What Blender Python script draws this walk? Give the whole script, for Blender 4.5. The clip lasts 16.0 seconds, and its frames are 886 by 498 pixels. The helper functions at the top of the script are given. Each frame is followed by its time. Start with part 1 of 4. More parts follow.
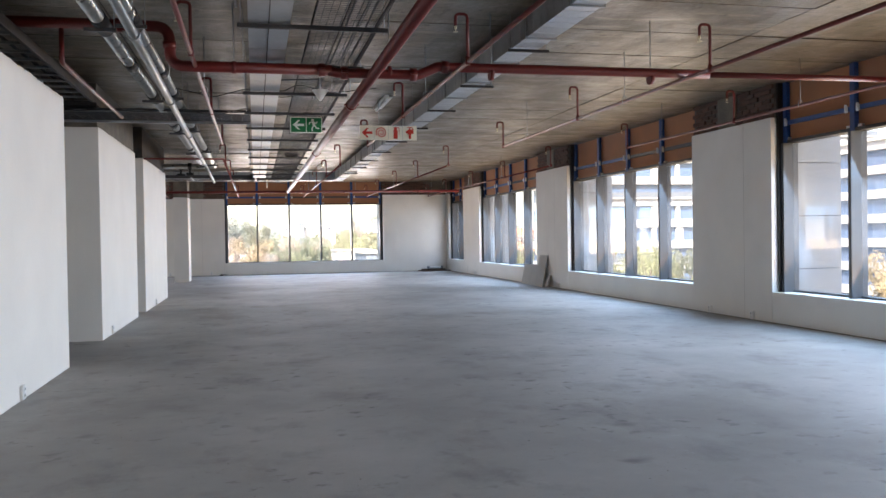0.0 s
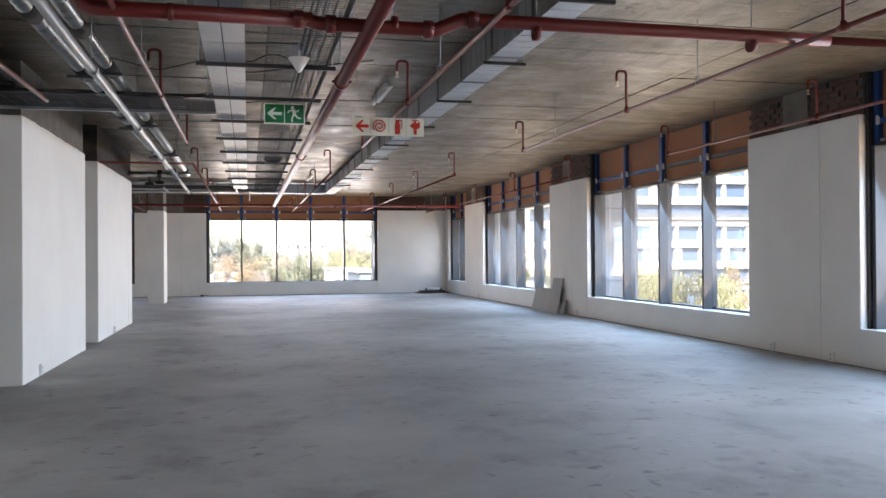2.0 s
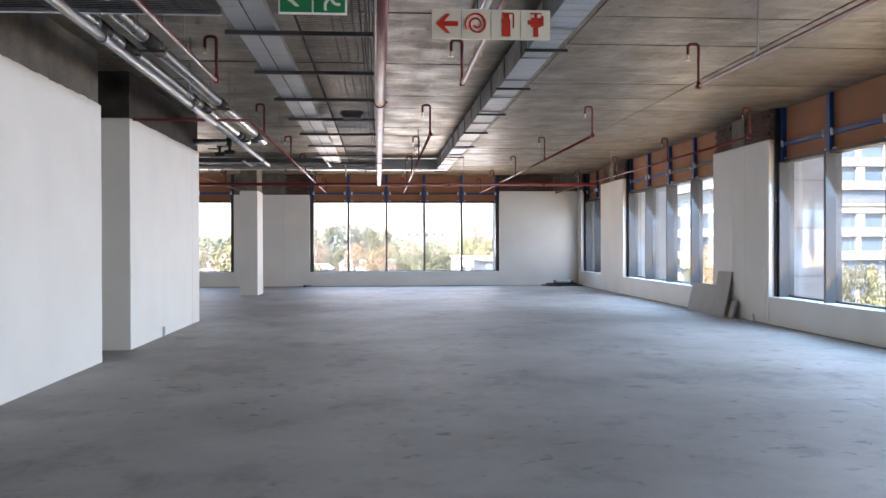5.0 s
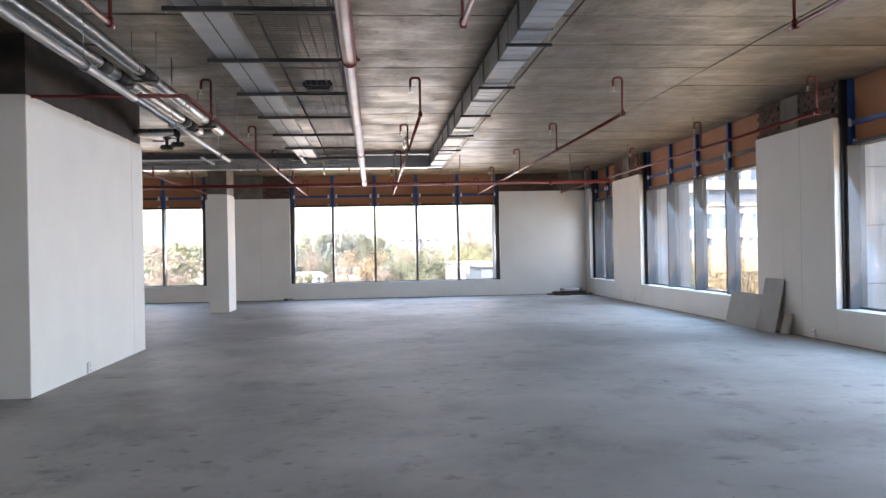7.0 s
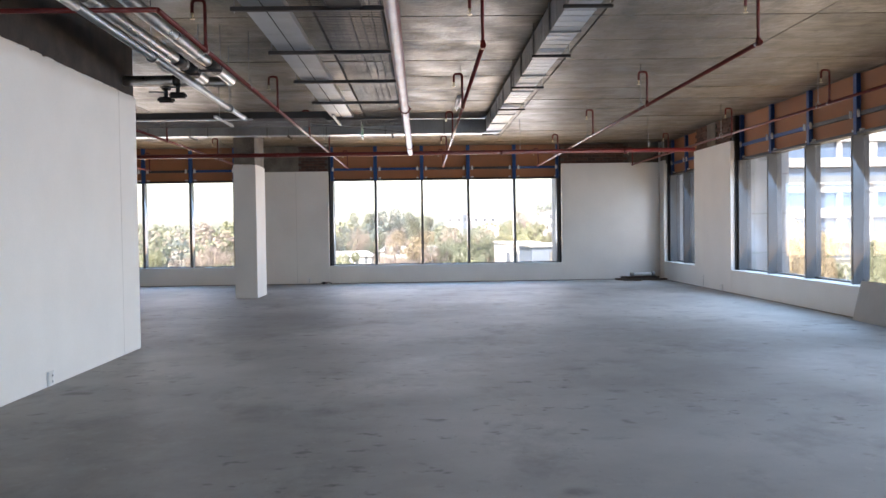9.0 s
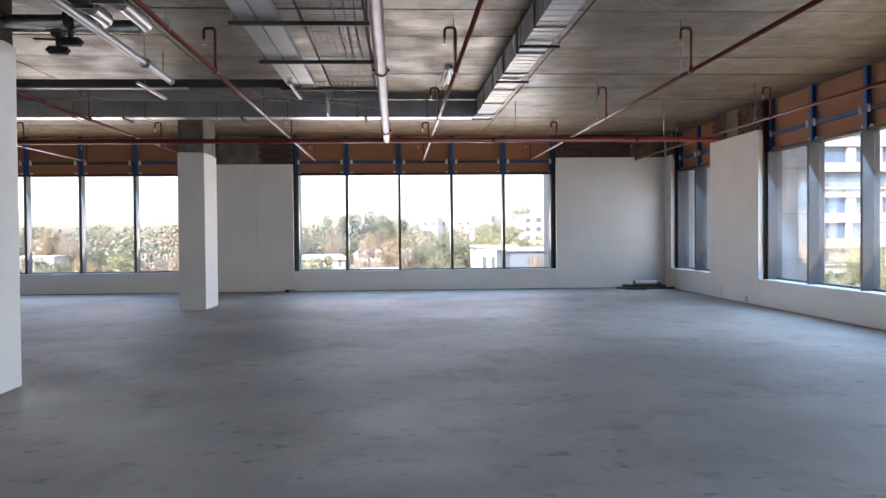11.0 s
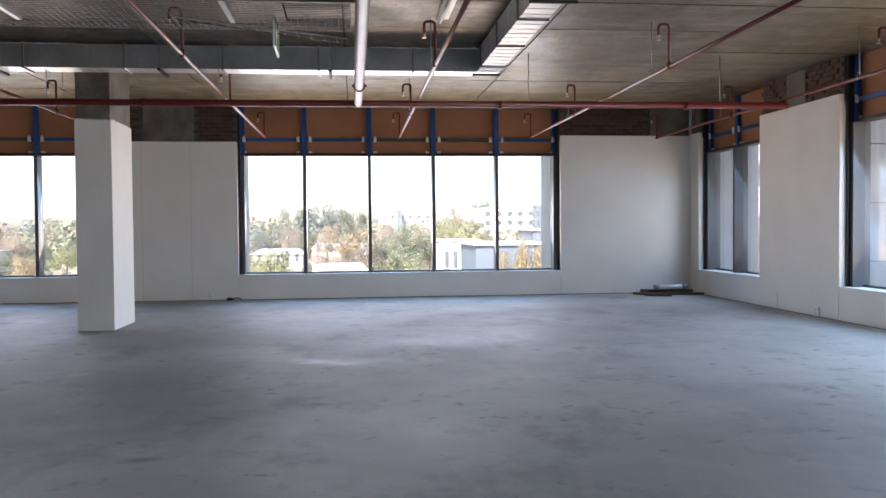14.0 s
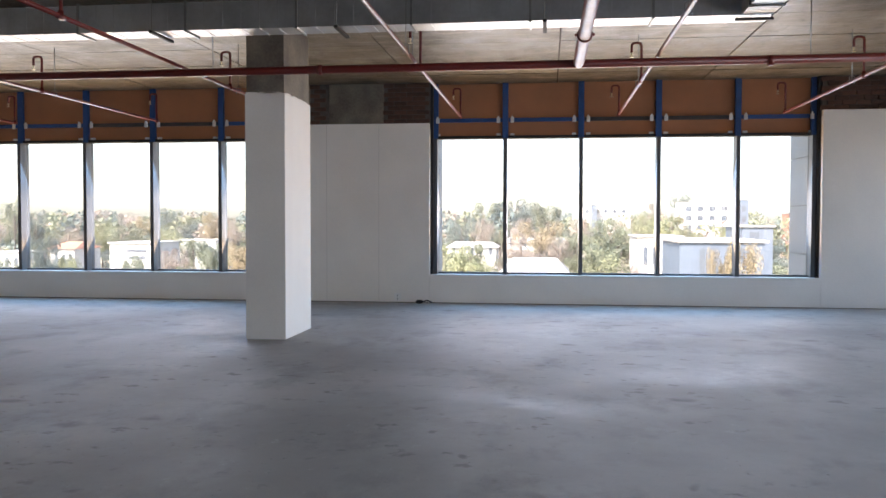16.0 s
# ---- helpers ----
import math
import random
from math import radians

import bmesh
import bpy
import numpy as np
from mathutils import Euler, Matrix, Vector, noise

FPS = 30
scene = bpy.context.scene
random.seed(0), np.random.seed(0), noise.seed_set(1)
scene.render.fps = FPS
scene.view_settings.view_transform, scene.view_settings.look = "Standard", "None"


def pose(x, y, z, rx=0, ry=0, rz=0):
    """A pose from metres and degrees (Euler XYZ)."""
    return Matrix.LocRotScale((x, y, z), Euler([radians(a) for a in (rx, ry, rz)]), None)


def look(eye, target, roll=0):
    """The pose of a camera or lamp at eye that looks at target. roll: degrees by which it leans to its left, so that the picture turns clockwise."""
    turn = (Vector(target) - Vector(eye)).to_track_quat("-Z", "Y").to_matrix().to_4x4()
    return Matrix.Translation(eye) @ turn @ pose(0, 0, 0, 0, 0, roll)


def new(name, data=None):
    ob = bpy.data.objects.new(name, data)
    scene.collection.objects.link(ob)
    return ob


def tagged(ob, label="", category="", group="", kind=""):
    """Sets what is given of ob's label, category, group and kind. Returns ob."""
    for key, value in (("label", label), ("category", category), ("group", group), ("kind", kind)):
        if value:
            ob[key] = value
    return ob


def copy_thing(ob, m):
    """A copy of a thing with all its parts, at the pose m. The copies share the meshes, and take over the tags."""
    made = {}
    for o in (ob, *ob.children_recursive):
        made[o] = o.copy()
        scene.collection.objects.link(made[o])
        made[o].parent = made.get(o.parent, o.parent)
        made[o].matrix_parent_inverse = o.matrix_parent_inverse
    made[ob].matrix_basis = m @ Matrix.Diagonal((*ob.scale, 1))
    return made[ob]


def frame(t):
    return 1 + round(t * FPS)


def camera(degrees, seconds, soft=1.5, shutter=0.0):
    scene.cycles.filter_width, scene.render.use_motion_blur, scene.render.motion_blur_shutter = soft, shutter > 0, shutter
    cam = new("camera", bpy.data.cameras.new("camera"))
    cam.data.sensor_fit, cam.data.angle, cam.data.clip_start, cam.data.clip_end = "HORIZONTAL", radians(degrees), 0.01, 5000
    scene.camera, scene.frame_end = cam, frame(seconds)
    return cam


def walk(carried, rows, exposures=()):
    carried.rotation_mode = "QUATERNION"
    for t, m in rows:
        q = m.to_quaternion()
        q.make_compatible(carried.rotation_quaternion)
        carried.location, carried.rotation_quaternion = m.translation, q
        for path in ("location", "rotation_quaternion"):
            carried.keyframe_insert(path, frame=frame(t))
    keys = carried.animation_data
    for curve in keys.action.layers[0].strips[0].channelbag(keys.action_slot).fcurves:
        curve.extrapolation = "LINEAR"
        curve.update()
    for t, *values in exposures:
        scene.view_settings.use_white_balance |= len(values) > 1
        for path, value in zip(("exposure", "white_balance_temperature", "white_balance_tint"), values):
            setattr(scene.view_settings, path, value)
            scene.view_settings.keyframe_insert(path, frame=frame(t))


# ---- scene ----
cam = camera(55.8, 16.0)
PATH = [
    (0, (-0.243, -1.541, 1.483), (0.194, 0.41, 1.452), -0.9),
    (0.5, (-0.159, -0.9, 1.485), (0.273, 1.053, 1.453), -0.7),
    (1, (-0.083, -0.237, 1.488), (0.354, 1.715, 1.457), -0.5),
    (1.5, (-0.006, 0.4, 1.493), (0.437, 2.35, 1.486), -0.5),
    (2, (0.095, 1.039, 1.503), (0.548, 2.987, 1.517), -0.4),
    (2.5, (0.239, 1.671, 1.484), (0.716, 3.613, 1.514), -0.7),
    (3, (0.362, 2.315, 1.492), (0.863, 4.251, 1.522), -0.7),
    (3.5, (0.561, 2.981, 1.488), (0.974, 4.938, 1.502), -0.4),
    (4, (0.697, 3.649, 1.495), (0.94, 5.634, 1.503), -0.2),
    (4.5, (0.836, 4.307, 1.469), (1.009, 6.3, 1.462), 0.0),
    (4.7, (0.885, 4.576, 1.455), (1.037, 6.57, 1.442), 0.0),
    (7, (1.131, 7.689, 1.483), (1.294, 9.682, 1.484), -1.1),
    (7.5, (1.152, 8.373, 1.486), (1.284, 10.368, 1.471), -1.1),
    (8, (1.185, 9.092, 1.491), (1.249, 11.09, 1.438), -0.9),
    (8.2, (1.189, 9.349, 1.495), (1.235, 11.348, 1.433), -0.8),
    (10.3, (1.054, 12.119, 1.407), (1.132, 14.117, 1.394), -0.6),
    (10.5, (1.081, 12.393, 1.41), (1.168, 14.391, 1.394), -0.5),
    (11, (1.079, 13.066, 1.415), (1.189, 15.062, 1.377), -0.5),
    (11.5, (1.003, 13.673, 1.404), (1.126, 15.669, 1.355), -0.2),
    (12, (0.953, 14.329, 1.404), (1.097, 16.323, 1.345), -0.1),
    (12.5, (0.918, 14.995, 1.397), (1.077, 16.988, 1.338), -0.0),
    (13, (0.932, 15.644, 1.404), (1.114, 17.634, 1.342), -0.1),
    (13.5, (0.916, 16.283, 1.419), (1.109, 18.273, 1.362), -0.4),
    (14, (0.846, 16.915, 1.428), (1.055, 18.903, 1.374), -0.5),
    (14.5, (0.824, 17.551, 1.424), (1.014, 19.541, 1.373), -0.4),
    (15, (0.757, 18.177, 1.445), (0.863, 20.174, 1.387), -0.1),
    (15.5, (0.7, 18.788, 1.43), (0.585, 20.784, 1.365), -0.2),
    (16, (0.592, 19.362, 1.437), (0.344, 21.345, 1.37), 0.1),
]
walk(cam, [(t, look(eye, target, roll)) for t, eye, target, roll in PATH], [(0.0, 2.9, 7400, 20), (4.5, 2.92, 7200, 20), (8.0, 2.74, 7300, 20), (10.5, 2.5, 7050, 20), (12.0, 2.38, 7000, 20), (14.0, 2.55, 7050, 20), (16.0, 2.6, 7150, 20)])

# ---- world and light ----
SUN_AZ, SUN_EL = radians(210), radians(42)
world = bpy.data.worlds.new("sky")
scene.world = world
world.use_nodes = True
wn = world.node_tree.nodes
sky = wn.new("ShaderNodeTexSky")
sky.sky_type = "NISHITA"
sky.sun_disc = False
sky.sun_elevation, sky.sun_rotation = SUN_EL, SUN_AZ
sky.dust_density = 2.0
wn["Background"].inputs["Strength"].default_value = 0.15
world.node_tree.links.new(sky.outputs["Color"], wn["Background"].inputs["Color"])
sun_data = bpy.data.lights.new("sun", "SUN")
sun_data.energy, sun_data.angle, sun_data.color = 4.4, radians(0.5), (1.0, 0.95, 0.87)
sun = new("sun", sun_data)
sun_way = Vector((math.sin(SUN_AZ) * math.cos(SUN_EL), math.cos(SUN_AZ) * math.cos(SUN_EL), math.sin(SUN_EL)))
sun.matrix_world = look(sun_way * 100, (0, 0, 0))


# daylight entering at the window openings
def window_light(name, m, width, watts, color=(0.76, 0.88, 1.0)):
    d = bpy.data.lights.new(name, "AREA")
    d.shape, d.size, d.size_y, d.energy, d.color = "RECTANGLE", width, 1.8, watts, color
    d.spread = radians(150)
    o = new(name, d)
    o.matrix_world = m
    return o


DAY = 7.4
SKY_BLUE, NORTH_BLUE, GROUND_WARM = (0.38, 0.66, 1.0), (0.29, 0.60, 1.0), (1.0, 0.74, 0.46)
for y, width in ((-1.8, 6.2), (7.15, 6.2), (16.16, 6.2), (25.17, 6.2), (32.12, 2.1)):
    f = 1.0 if width > 3 else 0.5
    window_light("window_light", look((8.36, y, 1.85), (4.72, y, -0.1)), width, DAY * f * width, SKY_BLUE)
    window_light("ground_light", look((8.36, y, 1.3), (5.6, y, 2.9)), width, DAY * 0.45 * f * width, GROUND_WARM)
for x in (1.82, -8.0):
    window_light("window_light", look((x, 34.36, 1.85), (x, 30.72, -0.1)), 6.2, DAY * 0.70 * 6.2, NORTH_BLUE)
    window_light("ground_light", look((x, 34.36, 1.3), (x, 32.3, 2.9)), 6.2, DAY * 0.85 * 6.2, GROUND_WARM)


# ---- materials ----
def material(name, color, rough=0.6, metal=0.0, vary=0.0, scale=3.0, fine=40.0, bump=0.0, spec=0.5, random_piece=0.0, tint=None, stretch=None):
    m = bpy.data.materials.new(name)
    m.use_nodes = True
    n, l = m.node_tree.nodes, m.node_tree.links
    b = n["Principled BSDF"]
    b.inputs["Base Color"].default_value = (*color, 1)
    b.inputs["Roughness"].default_value = rough
    b.inputs["Metallic"].default_value = metal
    b.inputs["Specular IOR Level"].default_value = spec
    if vary or bump or random_piece:
        co = n.new("ShaderNodeTexCoord")
        vec = co.outputs["Object"]
        if stretch:
            mp = n.new("ShaderNodeMapping")
            mp.inputs["Scale"].default_value = stretch
            l.new(vec, mp.inputs["Vector"])
            vec = mp.outputs["Vector"]
        big, small = n.new("ShaderNodeTexNoise"), n.new("ShaderNodeTexNoise")
        big.inputs["Scale"].default_value, small.inputs["Scale"].default_value = scale, fine
        big.inputs["Detail"].default_value, small.inputs["Detail"].default_value = 5, 3
        l.new(vec, big.inputs["Vector"])
        l.new(vec, small.inputs["Vector"])
        mix = n.new("ShaderNodeMath")
        mix.operation = "MULTIPLY_ADD"
        l.new(small.outputs["Fac"], mix.inputs[0])
        mix.inputs[1].default_value = 0.4
        l.new(big.outputs["Fac"], mix.inputs[2])
        span = n.new("ShaderNodeMapRange")
        span.inputs["From Min"].default_value, span.inputs["From Max"].default_value = 0.45, 0.95
        span.inputs["To Min"].default_value, span.inputs["To Max"].default_value = -1.0, 1.0
        l.new(mix.outputs[0], span.inputs["Value"])
        value = span.outputs["Result"]
        if random_piece:
            info = n.new("ShaderNodeObjectInfo")
            add = n.new("ShaderNodeMath")
            add.operation = "MULTIPLY_ADD"
            l.new(info.outputs["Random"], add.inputs[0])
            add.inputs[1].default_value = random_piece * 2
            l.new(value, add.inputs[2])
            sub = n.new("ShaderNodeMath")
            sub.operation = "SUBTRACT"
            l.new(add.outputs[0], sub.inputs[0])
            sub.inputs[1].default_value = random_piece
            value = sub.outputs[0]
        ramp = n.new("ShaderNodeMix")
        ramp.data_type = "RGBA"
        low = tuple(max(0.0, c * (1 - vary)) for c in color)
        high = tuple(min(1.0, c * (1 + vary)) for c in color) if tint is None else tint
        ramp.inputs["A"].default_value, ramp.inputs["B"].default_value = (*low, 1), (*high, 1)
        half = n.new("ShaderNodeMath")
        half.operation = "MULTIPLY_ADD"
        half.use_clamp = True
        half.inputs[1].default_value, half.inputs[2].default_value = 0.5, 0.5
        l.new(value, half.inputs[0])
        l.new(half.outputs[0], ramp.inputs["Factor"])
        l.new(ramp.outputs["Result"], b.inputs["Base Color"])
        rr = n.new("ShaderNodeMapRange")
        rr.inputs["To Min"].default_value, rr.inputs["To Max"].default_value = max(0.03, rough * 0.85), min(1.0, rough * 1.15)
        l.new(half.outputs[0], rr.inputs["Value"])
        l.new(rr.outputs["Result"], b.inputs["Roughness"])
        if bump:
            bp = n.new("ShaderNodeBump")
            bp.inputs["Strength"].default_value, bp.inputs["Distance"].default_value = bump, 0.01
            l.new(mix.outputs[0], bp.inputs["Height"])
            l.new(bp.outputs["Normal"], b.inputs["Normal"])
    return m


PLASTER = material("painted plasterboard", (0.80, 0.78, 0.735), 0.7, vary=0.05, scale=1.3, fine=60, bump=0.05)
PLASTER_B = material("skimmed plasterboard", (0.80, 0.775, 0.725), 0.75, vary=0.06, scale=1.0, fine=50, bump=0.08)
RAW = material("raw cast concrete", (0.15, 0.133, 0.11), 0.8, vary=0.55, scale=2.2, fine=30, bump=0.35)
# near-black brown, for the north beam and behind the soffit joints
DARK_ROUGH = material("dark rough masonry", (0.055, 0.045, 0.039), 0.9, vary=0.6, scale=4, fine=60, bump=0.6)
BRICK = material("dark clay brick", (0.095, 0.052, 0.04), 0.9, vary=0.45, scale=9, fine=90, bump=0.5, random_piece=0.8)
MORTAR = material("grey mortar", (0.10, 0.093, 0.083), 0.95, vary=0.3, scale=10, fine=80, bump=0.4)
BOARD = material("brown insulation board", (0.39, 0.17, 0.085), 0.8, vary=0.12, scale=2.5, fine=120, bump=0.05, random_piece=0.5)
BLUE = material("blue painted steel", (0.012, 0.065, 0.22), 0.45, vary=0.2, scale=6, fine=60)
DARKSTEEL = material("dark primed steel", (0.05, 0.05, 0.055), 0.5, vary=0.25, scale=6, fine=60)
CLIP = material("white plastic clip", (0.75, 0.76, 0.76), 0.4)
RED = material("red enamelled pipe", (0.125, 0.010, 0.008), 0.37, vary=0.03, scale=2, fine=30)
BRASS = material("pale brass", (0.75, 0.66, 0.48), 0.3, metal=1.0)
GALV = material("galvanised sheet", (0.50, 0.535, 0.57), 0.42, metal=0.95, vary=0.16, scale=3, fine=26, bump=0.04)
GALV_DULL = material("dull galvanised steel", (0.32, 0.34, 0.35), 0.42, metal=0.95, vary=0.2, scale=3, fine=30)
FOIL = material("silver foil lagging", (0.40, 0.41, 0.41), 0.3, metal=1.0, vary=0.2, scale=9, fine=70, bump=0.5)
RUBBER = material("black rubber lagging", (0.012, 0.012, 0.013), 0.7)
ALU = material("grey powder-coated aluminium", (0.085, 0.091, 0.10), 0.5, metal=0.1, vary=0.06, scale=4)
GASKET = material("black frame", (0.012, 0.012, 0.014), 0.45)
PANEL = material("pale cladding panel", (0.34, 0.36, 0.39), 0.5, vary=0.04, scale=1.5)
WHITE = material("white plastic", (0.78, 0.78, 0.76), 0.35)
SIGN_GREEN = material("sign green", (0.012, 0.20, 0.075), 0.3)
SIGN_RED = material("sign red", (0.55, 0.035, 0.02), 0.35)
SIGN_CREAM = material("sign cream", (0.72, 0.70, 0.58), 0.35)
SIGN_WHITE = material("sign white", (0.82, 0.86, 0.80), 0.35)


def glass_material():
    m = bpy.data.materials.new("window glass")
    m.use_nodes = True
    n, l = m.node_tree.nodes, m.node_tree.links
    n.remove(n["Principled BSDF"])
    clear, gloss, mix, lw, pw, fr = (n.new("ShaderNode" + k) for k in ("BsdfTransparent", "BsdfGlossy", "MixShader", "LayerWeight", "Math", "Math"))
    clear.inputs["Color"].default_value = (0.78, 0.81, 0.83, 1)
    gloss.inputs["Roughness"].default_value = 0.02
    lw.inputs["Blend"].default_value = 0.5
    pw.operation, pw.inputs[1].default_value = "POWER", 5.0
    fr.operation, fr.inputs[1].default_value, fr.inputs[2].default_value = "MULTIPLY_ADD", 0.6, 0.035
    l.new(lw.outputs["Facing"], pw.inputs[0])
    l.new(pw.outputs[0], fr.inputs[0])
    l.new(fr.outputs[0], mix.inputs["Fac"])
    l.new(clear.outputs["BSDF"], mix.inputs[1])
    l.new(gloss.outputs["BSDF"], mix.inputs[2])
    # slight translucent share adds a pale, washed-out haze over the view outside
    haze, haze_mix = n.new("ShaderNodeBsdfTranslucent"), n.new("ShaderNodeMixShader")
    haze.inputs["Color"].default_value = (0.9, 0.88, 0.85, 1)
    haze_mix.inputs["Fac"].default_value = 0.008
    l.new(mix.outputs["Shader"], haze_mix.inputs[1])
    l.new(haze.outputs["BSDF"], haze_mix.inputs[2])
    l.new(haze_mix.outputs["Shader"], n["Material Output"].inputs["Surface"])
    return m


GLASS = glass_material()


def concrete_floor():
    m = bpy.data.materials.new("power-floated concrete")
    m.use_nodes = True
    n, l = m.node_tree.nodes, m.node_tree.links
    b = n["Principled BSDF"]
    co = n.new("ShaderNodeTexCoord")

    def noise_at(scale, detail=4, stretch=(1, 1, 1), rough=0.55):
        mp, t = n.new("ShaderNodeMapping"), n.new("ShaderNodeTexNoise")
        mp.inputs["Scale"].default_value = stretch
        t.inputs["Scale"].default_value, t.inputs["Detail"].default_value, t.inputs["Roughness"].default_value = scale, detail, rough
        l.new(co.outputs["Object"], mp.inputs["Vector"])
        l.new(mp.outputs["Vector"], t.inputs["Vector"])
        return t.outputs["Fac"]

    def ranged(v, a, z, lo, hi):
        r = n.new("ShaderNodeMapRange")
        for key, x in (("From Min", a), ("From Max", z), ("To Min", lo), ("To Max", hi)):
            r.inputs[key].default_value = x
        l.new(v, r.inputs["Value"])
        return r.outputs["Result"]

    def blend(fac, a, c):
        x = n.new("ShaderNodeMix")
        x.data_type = "RGBA"
        l.new(fac, x.inputs["Factor"])
        for key, v in (("A", a), ("B", c)):
            if isinstance(v, tuple):
                x.inputs[key].default_value = (*v, 1)
            else:
                l.new(v, x.inputs[key])
        return x.outputs["Result"]

    cloud = noise_at(0.35, 6, (1, 1, 1), 0.62)
    base = blend(ranged(cloud, 0.36, 0.66, 0, 1), (0.32, 0.302, 0.281), (0.47, 0.448, 0.42))
    stain = ranged(noise_at(1.3, 7, (1.0, 0.7, 1), 0.66), 0.53, 0.68, 0, 0.55)
    base = blend(stain, base, (0.20, 0.19, 0.178))
    mark = n.new("ShaderNodeMath")
    mark.operation = "MULTIPLY"
    l.new(ranged(noise_at(4.6, 4, (1.0, 1.25, 1), 0.6), 0.60, 0.68, 0, 0.62), mark.inputs[0])
    l.new(ranged(noise_at(0.5, 4), 0.42, 0.56, 0.05, 1), mark.inputs[1])
    scuff = mark.outputs[0]
    base = blend(scuff, base, (0.11, 0.104, 0.098))
    for scale, stretch, lo, hi, most in ((1.15, (1.0, 1.5, 1), 0.05, 0.17, 0.6), (2.1, (1.3, 0.9, 1), 0.03, 0.13, 0.5)):
        mp, wob, shift, v = n.new("ShaderNodeMapping"), n.new("ShaderNodeTexNoise"), n.new("ShaderNodeVectorMath"), n.new("ShaderNodeTexVoronoi")
        mp.inputs["Scale"].default_value = stretch
        wob.inputs["Scale"].default_value, wob.inputs["Detail"].default_value = 5.0, 4
        shift.operation = "MULTIPLY_ADD"
        shift.inputs[1].default_value = (0.28, 0.28, 0.0)
        v.inputs["Scale"].default_value = scale
        l.new(co.outputs["Object"], mp.inputs["Vector"])
        l.new(co.outputs["Object"], wob.inputs["Vector"])
        l.new(wob.outputs["Color"], shift.inputs[0])
        l.new(mp.outputs["Vector"], shift.inputs[2])
        l.new(shift.outputs["Vector"], v.inputs["Vector"])
        patchy = n.new("ShaderNodeMath")
        patchy.operation = "MULTIPLY"
        l.new(ranged(v.outputs["Distance"], lo, hi, most, 0.0), patchy.inputs[0])
        l.new(ranged(noise_at(0.6 * scale, 3), 0.44, 0.56, 0.0, 1.0), patchy.inputs[1])
        base = blend(patchy.outputs[0], base, (0.13, 0.124, 0.117))
    chalk = ranged(noise_at(6.0, 9, (1.2, 1.0, 1), 0.8), 0.585, 0.68, 0, 0.5)
    base = blend(chalk, base, (0.53, 0.51, 0.48))
    pit = ranged(noise_at(24, 3, (1, 1, 1), 0.6), 0.68, 0.74, 0, 0.75)
    base = blend(pit, base, (0.07, 0.066, 0.062))
    grain = ranged(noise_at(140, 2), 0.3, 0.7, 0.0, 0.2)
    base = blend(grain, base, (0.16, 0.15, 0.14))
    l.new(base, b.inputs["Base Color"])
    worn, broken, gloss = n.new("ShaderNodeMath"), n.new("ShaderNodeMath"), n.new("ShaderNodeMath")
    worn.operation = broken.operation = "MULTIPLY"
    gloss.operation = "SUBTRACT"
    l.new(ranged(noise_at(0.42, 3), 0.46, 0.60, 0, 1), worn.inputs[0])
    l.new(ranged(noise_at(4.0, 9, (1, 1, 1), 0.74), 0.44, 0.60, 0, 1), worn.inputs[1])
    l.new(worn.outputs[0], broken.inputs[0])
    broken.inputs[1].default_value = 0.17
    l.new(ranged(noise_at(0.9, 6, (1, 1, 1), 0.66), 0.36, 0.64, 0.60, 0.76), gloss.inputs[0])
    l.new(broken.outputs[0], gloss.inputs[1])
    l.new(gloss.outputs[0], b.inputs["Roughness"])
    b.inputs["Specular IOR Level"].default_value = 0.3
    bp = n.new("ShaderNodeBump")
    bp.inputs["Strength"].default_value, bp.inputs["Distance"].default_value = 0.16, 0.012
    l.new(noise_at(7, 8, (1, 1, 1), 0.65), bp.inputs["Height"])
    l.new(bp.outputs["Normal"], b.inputs["Normal"])
    return m


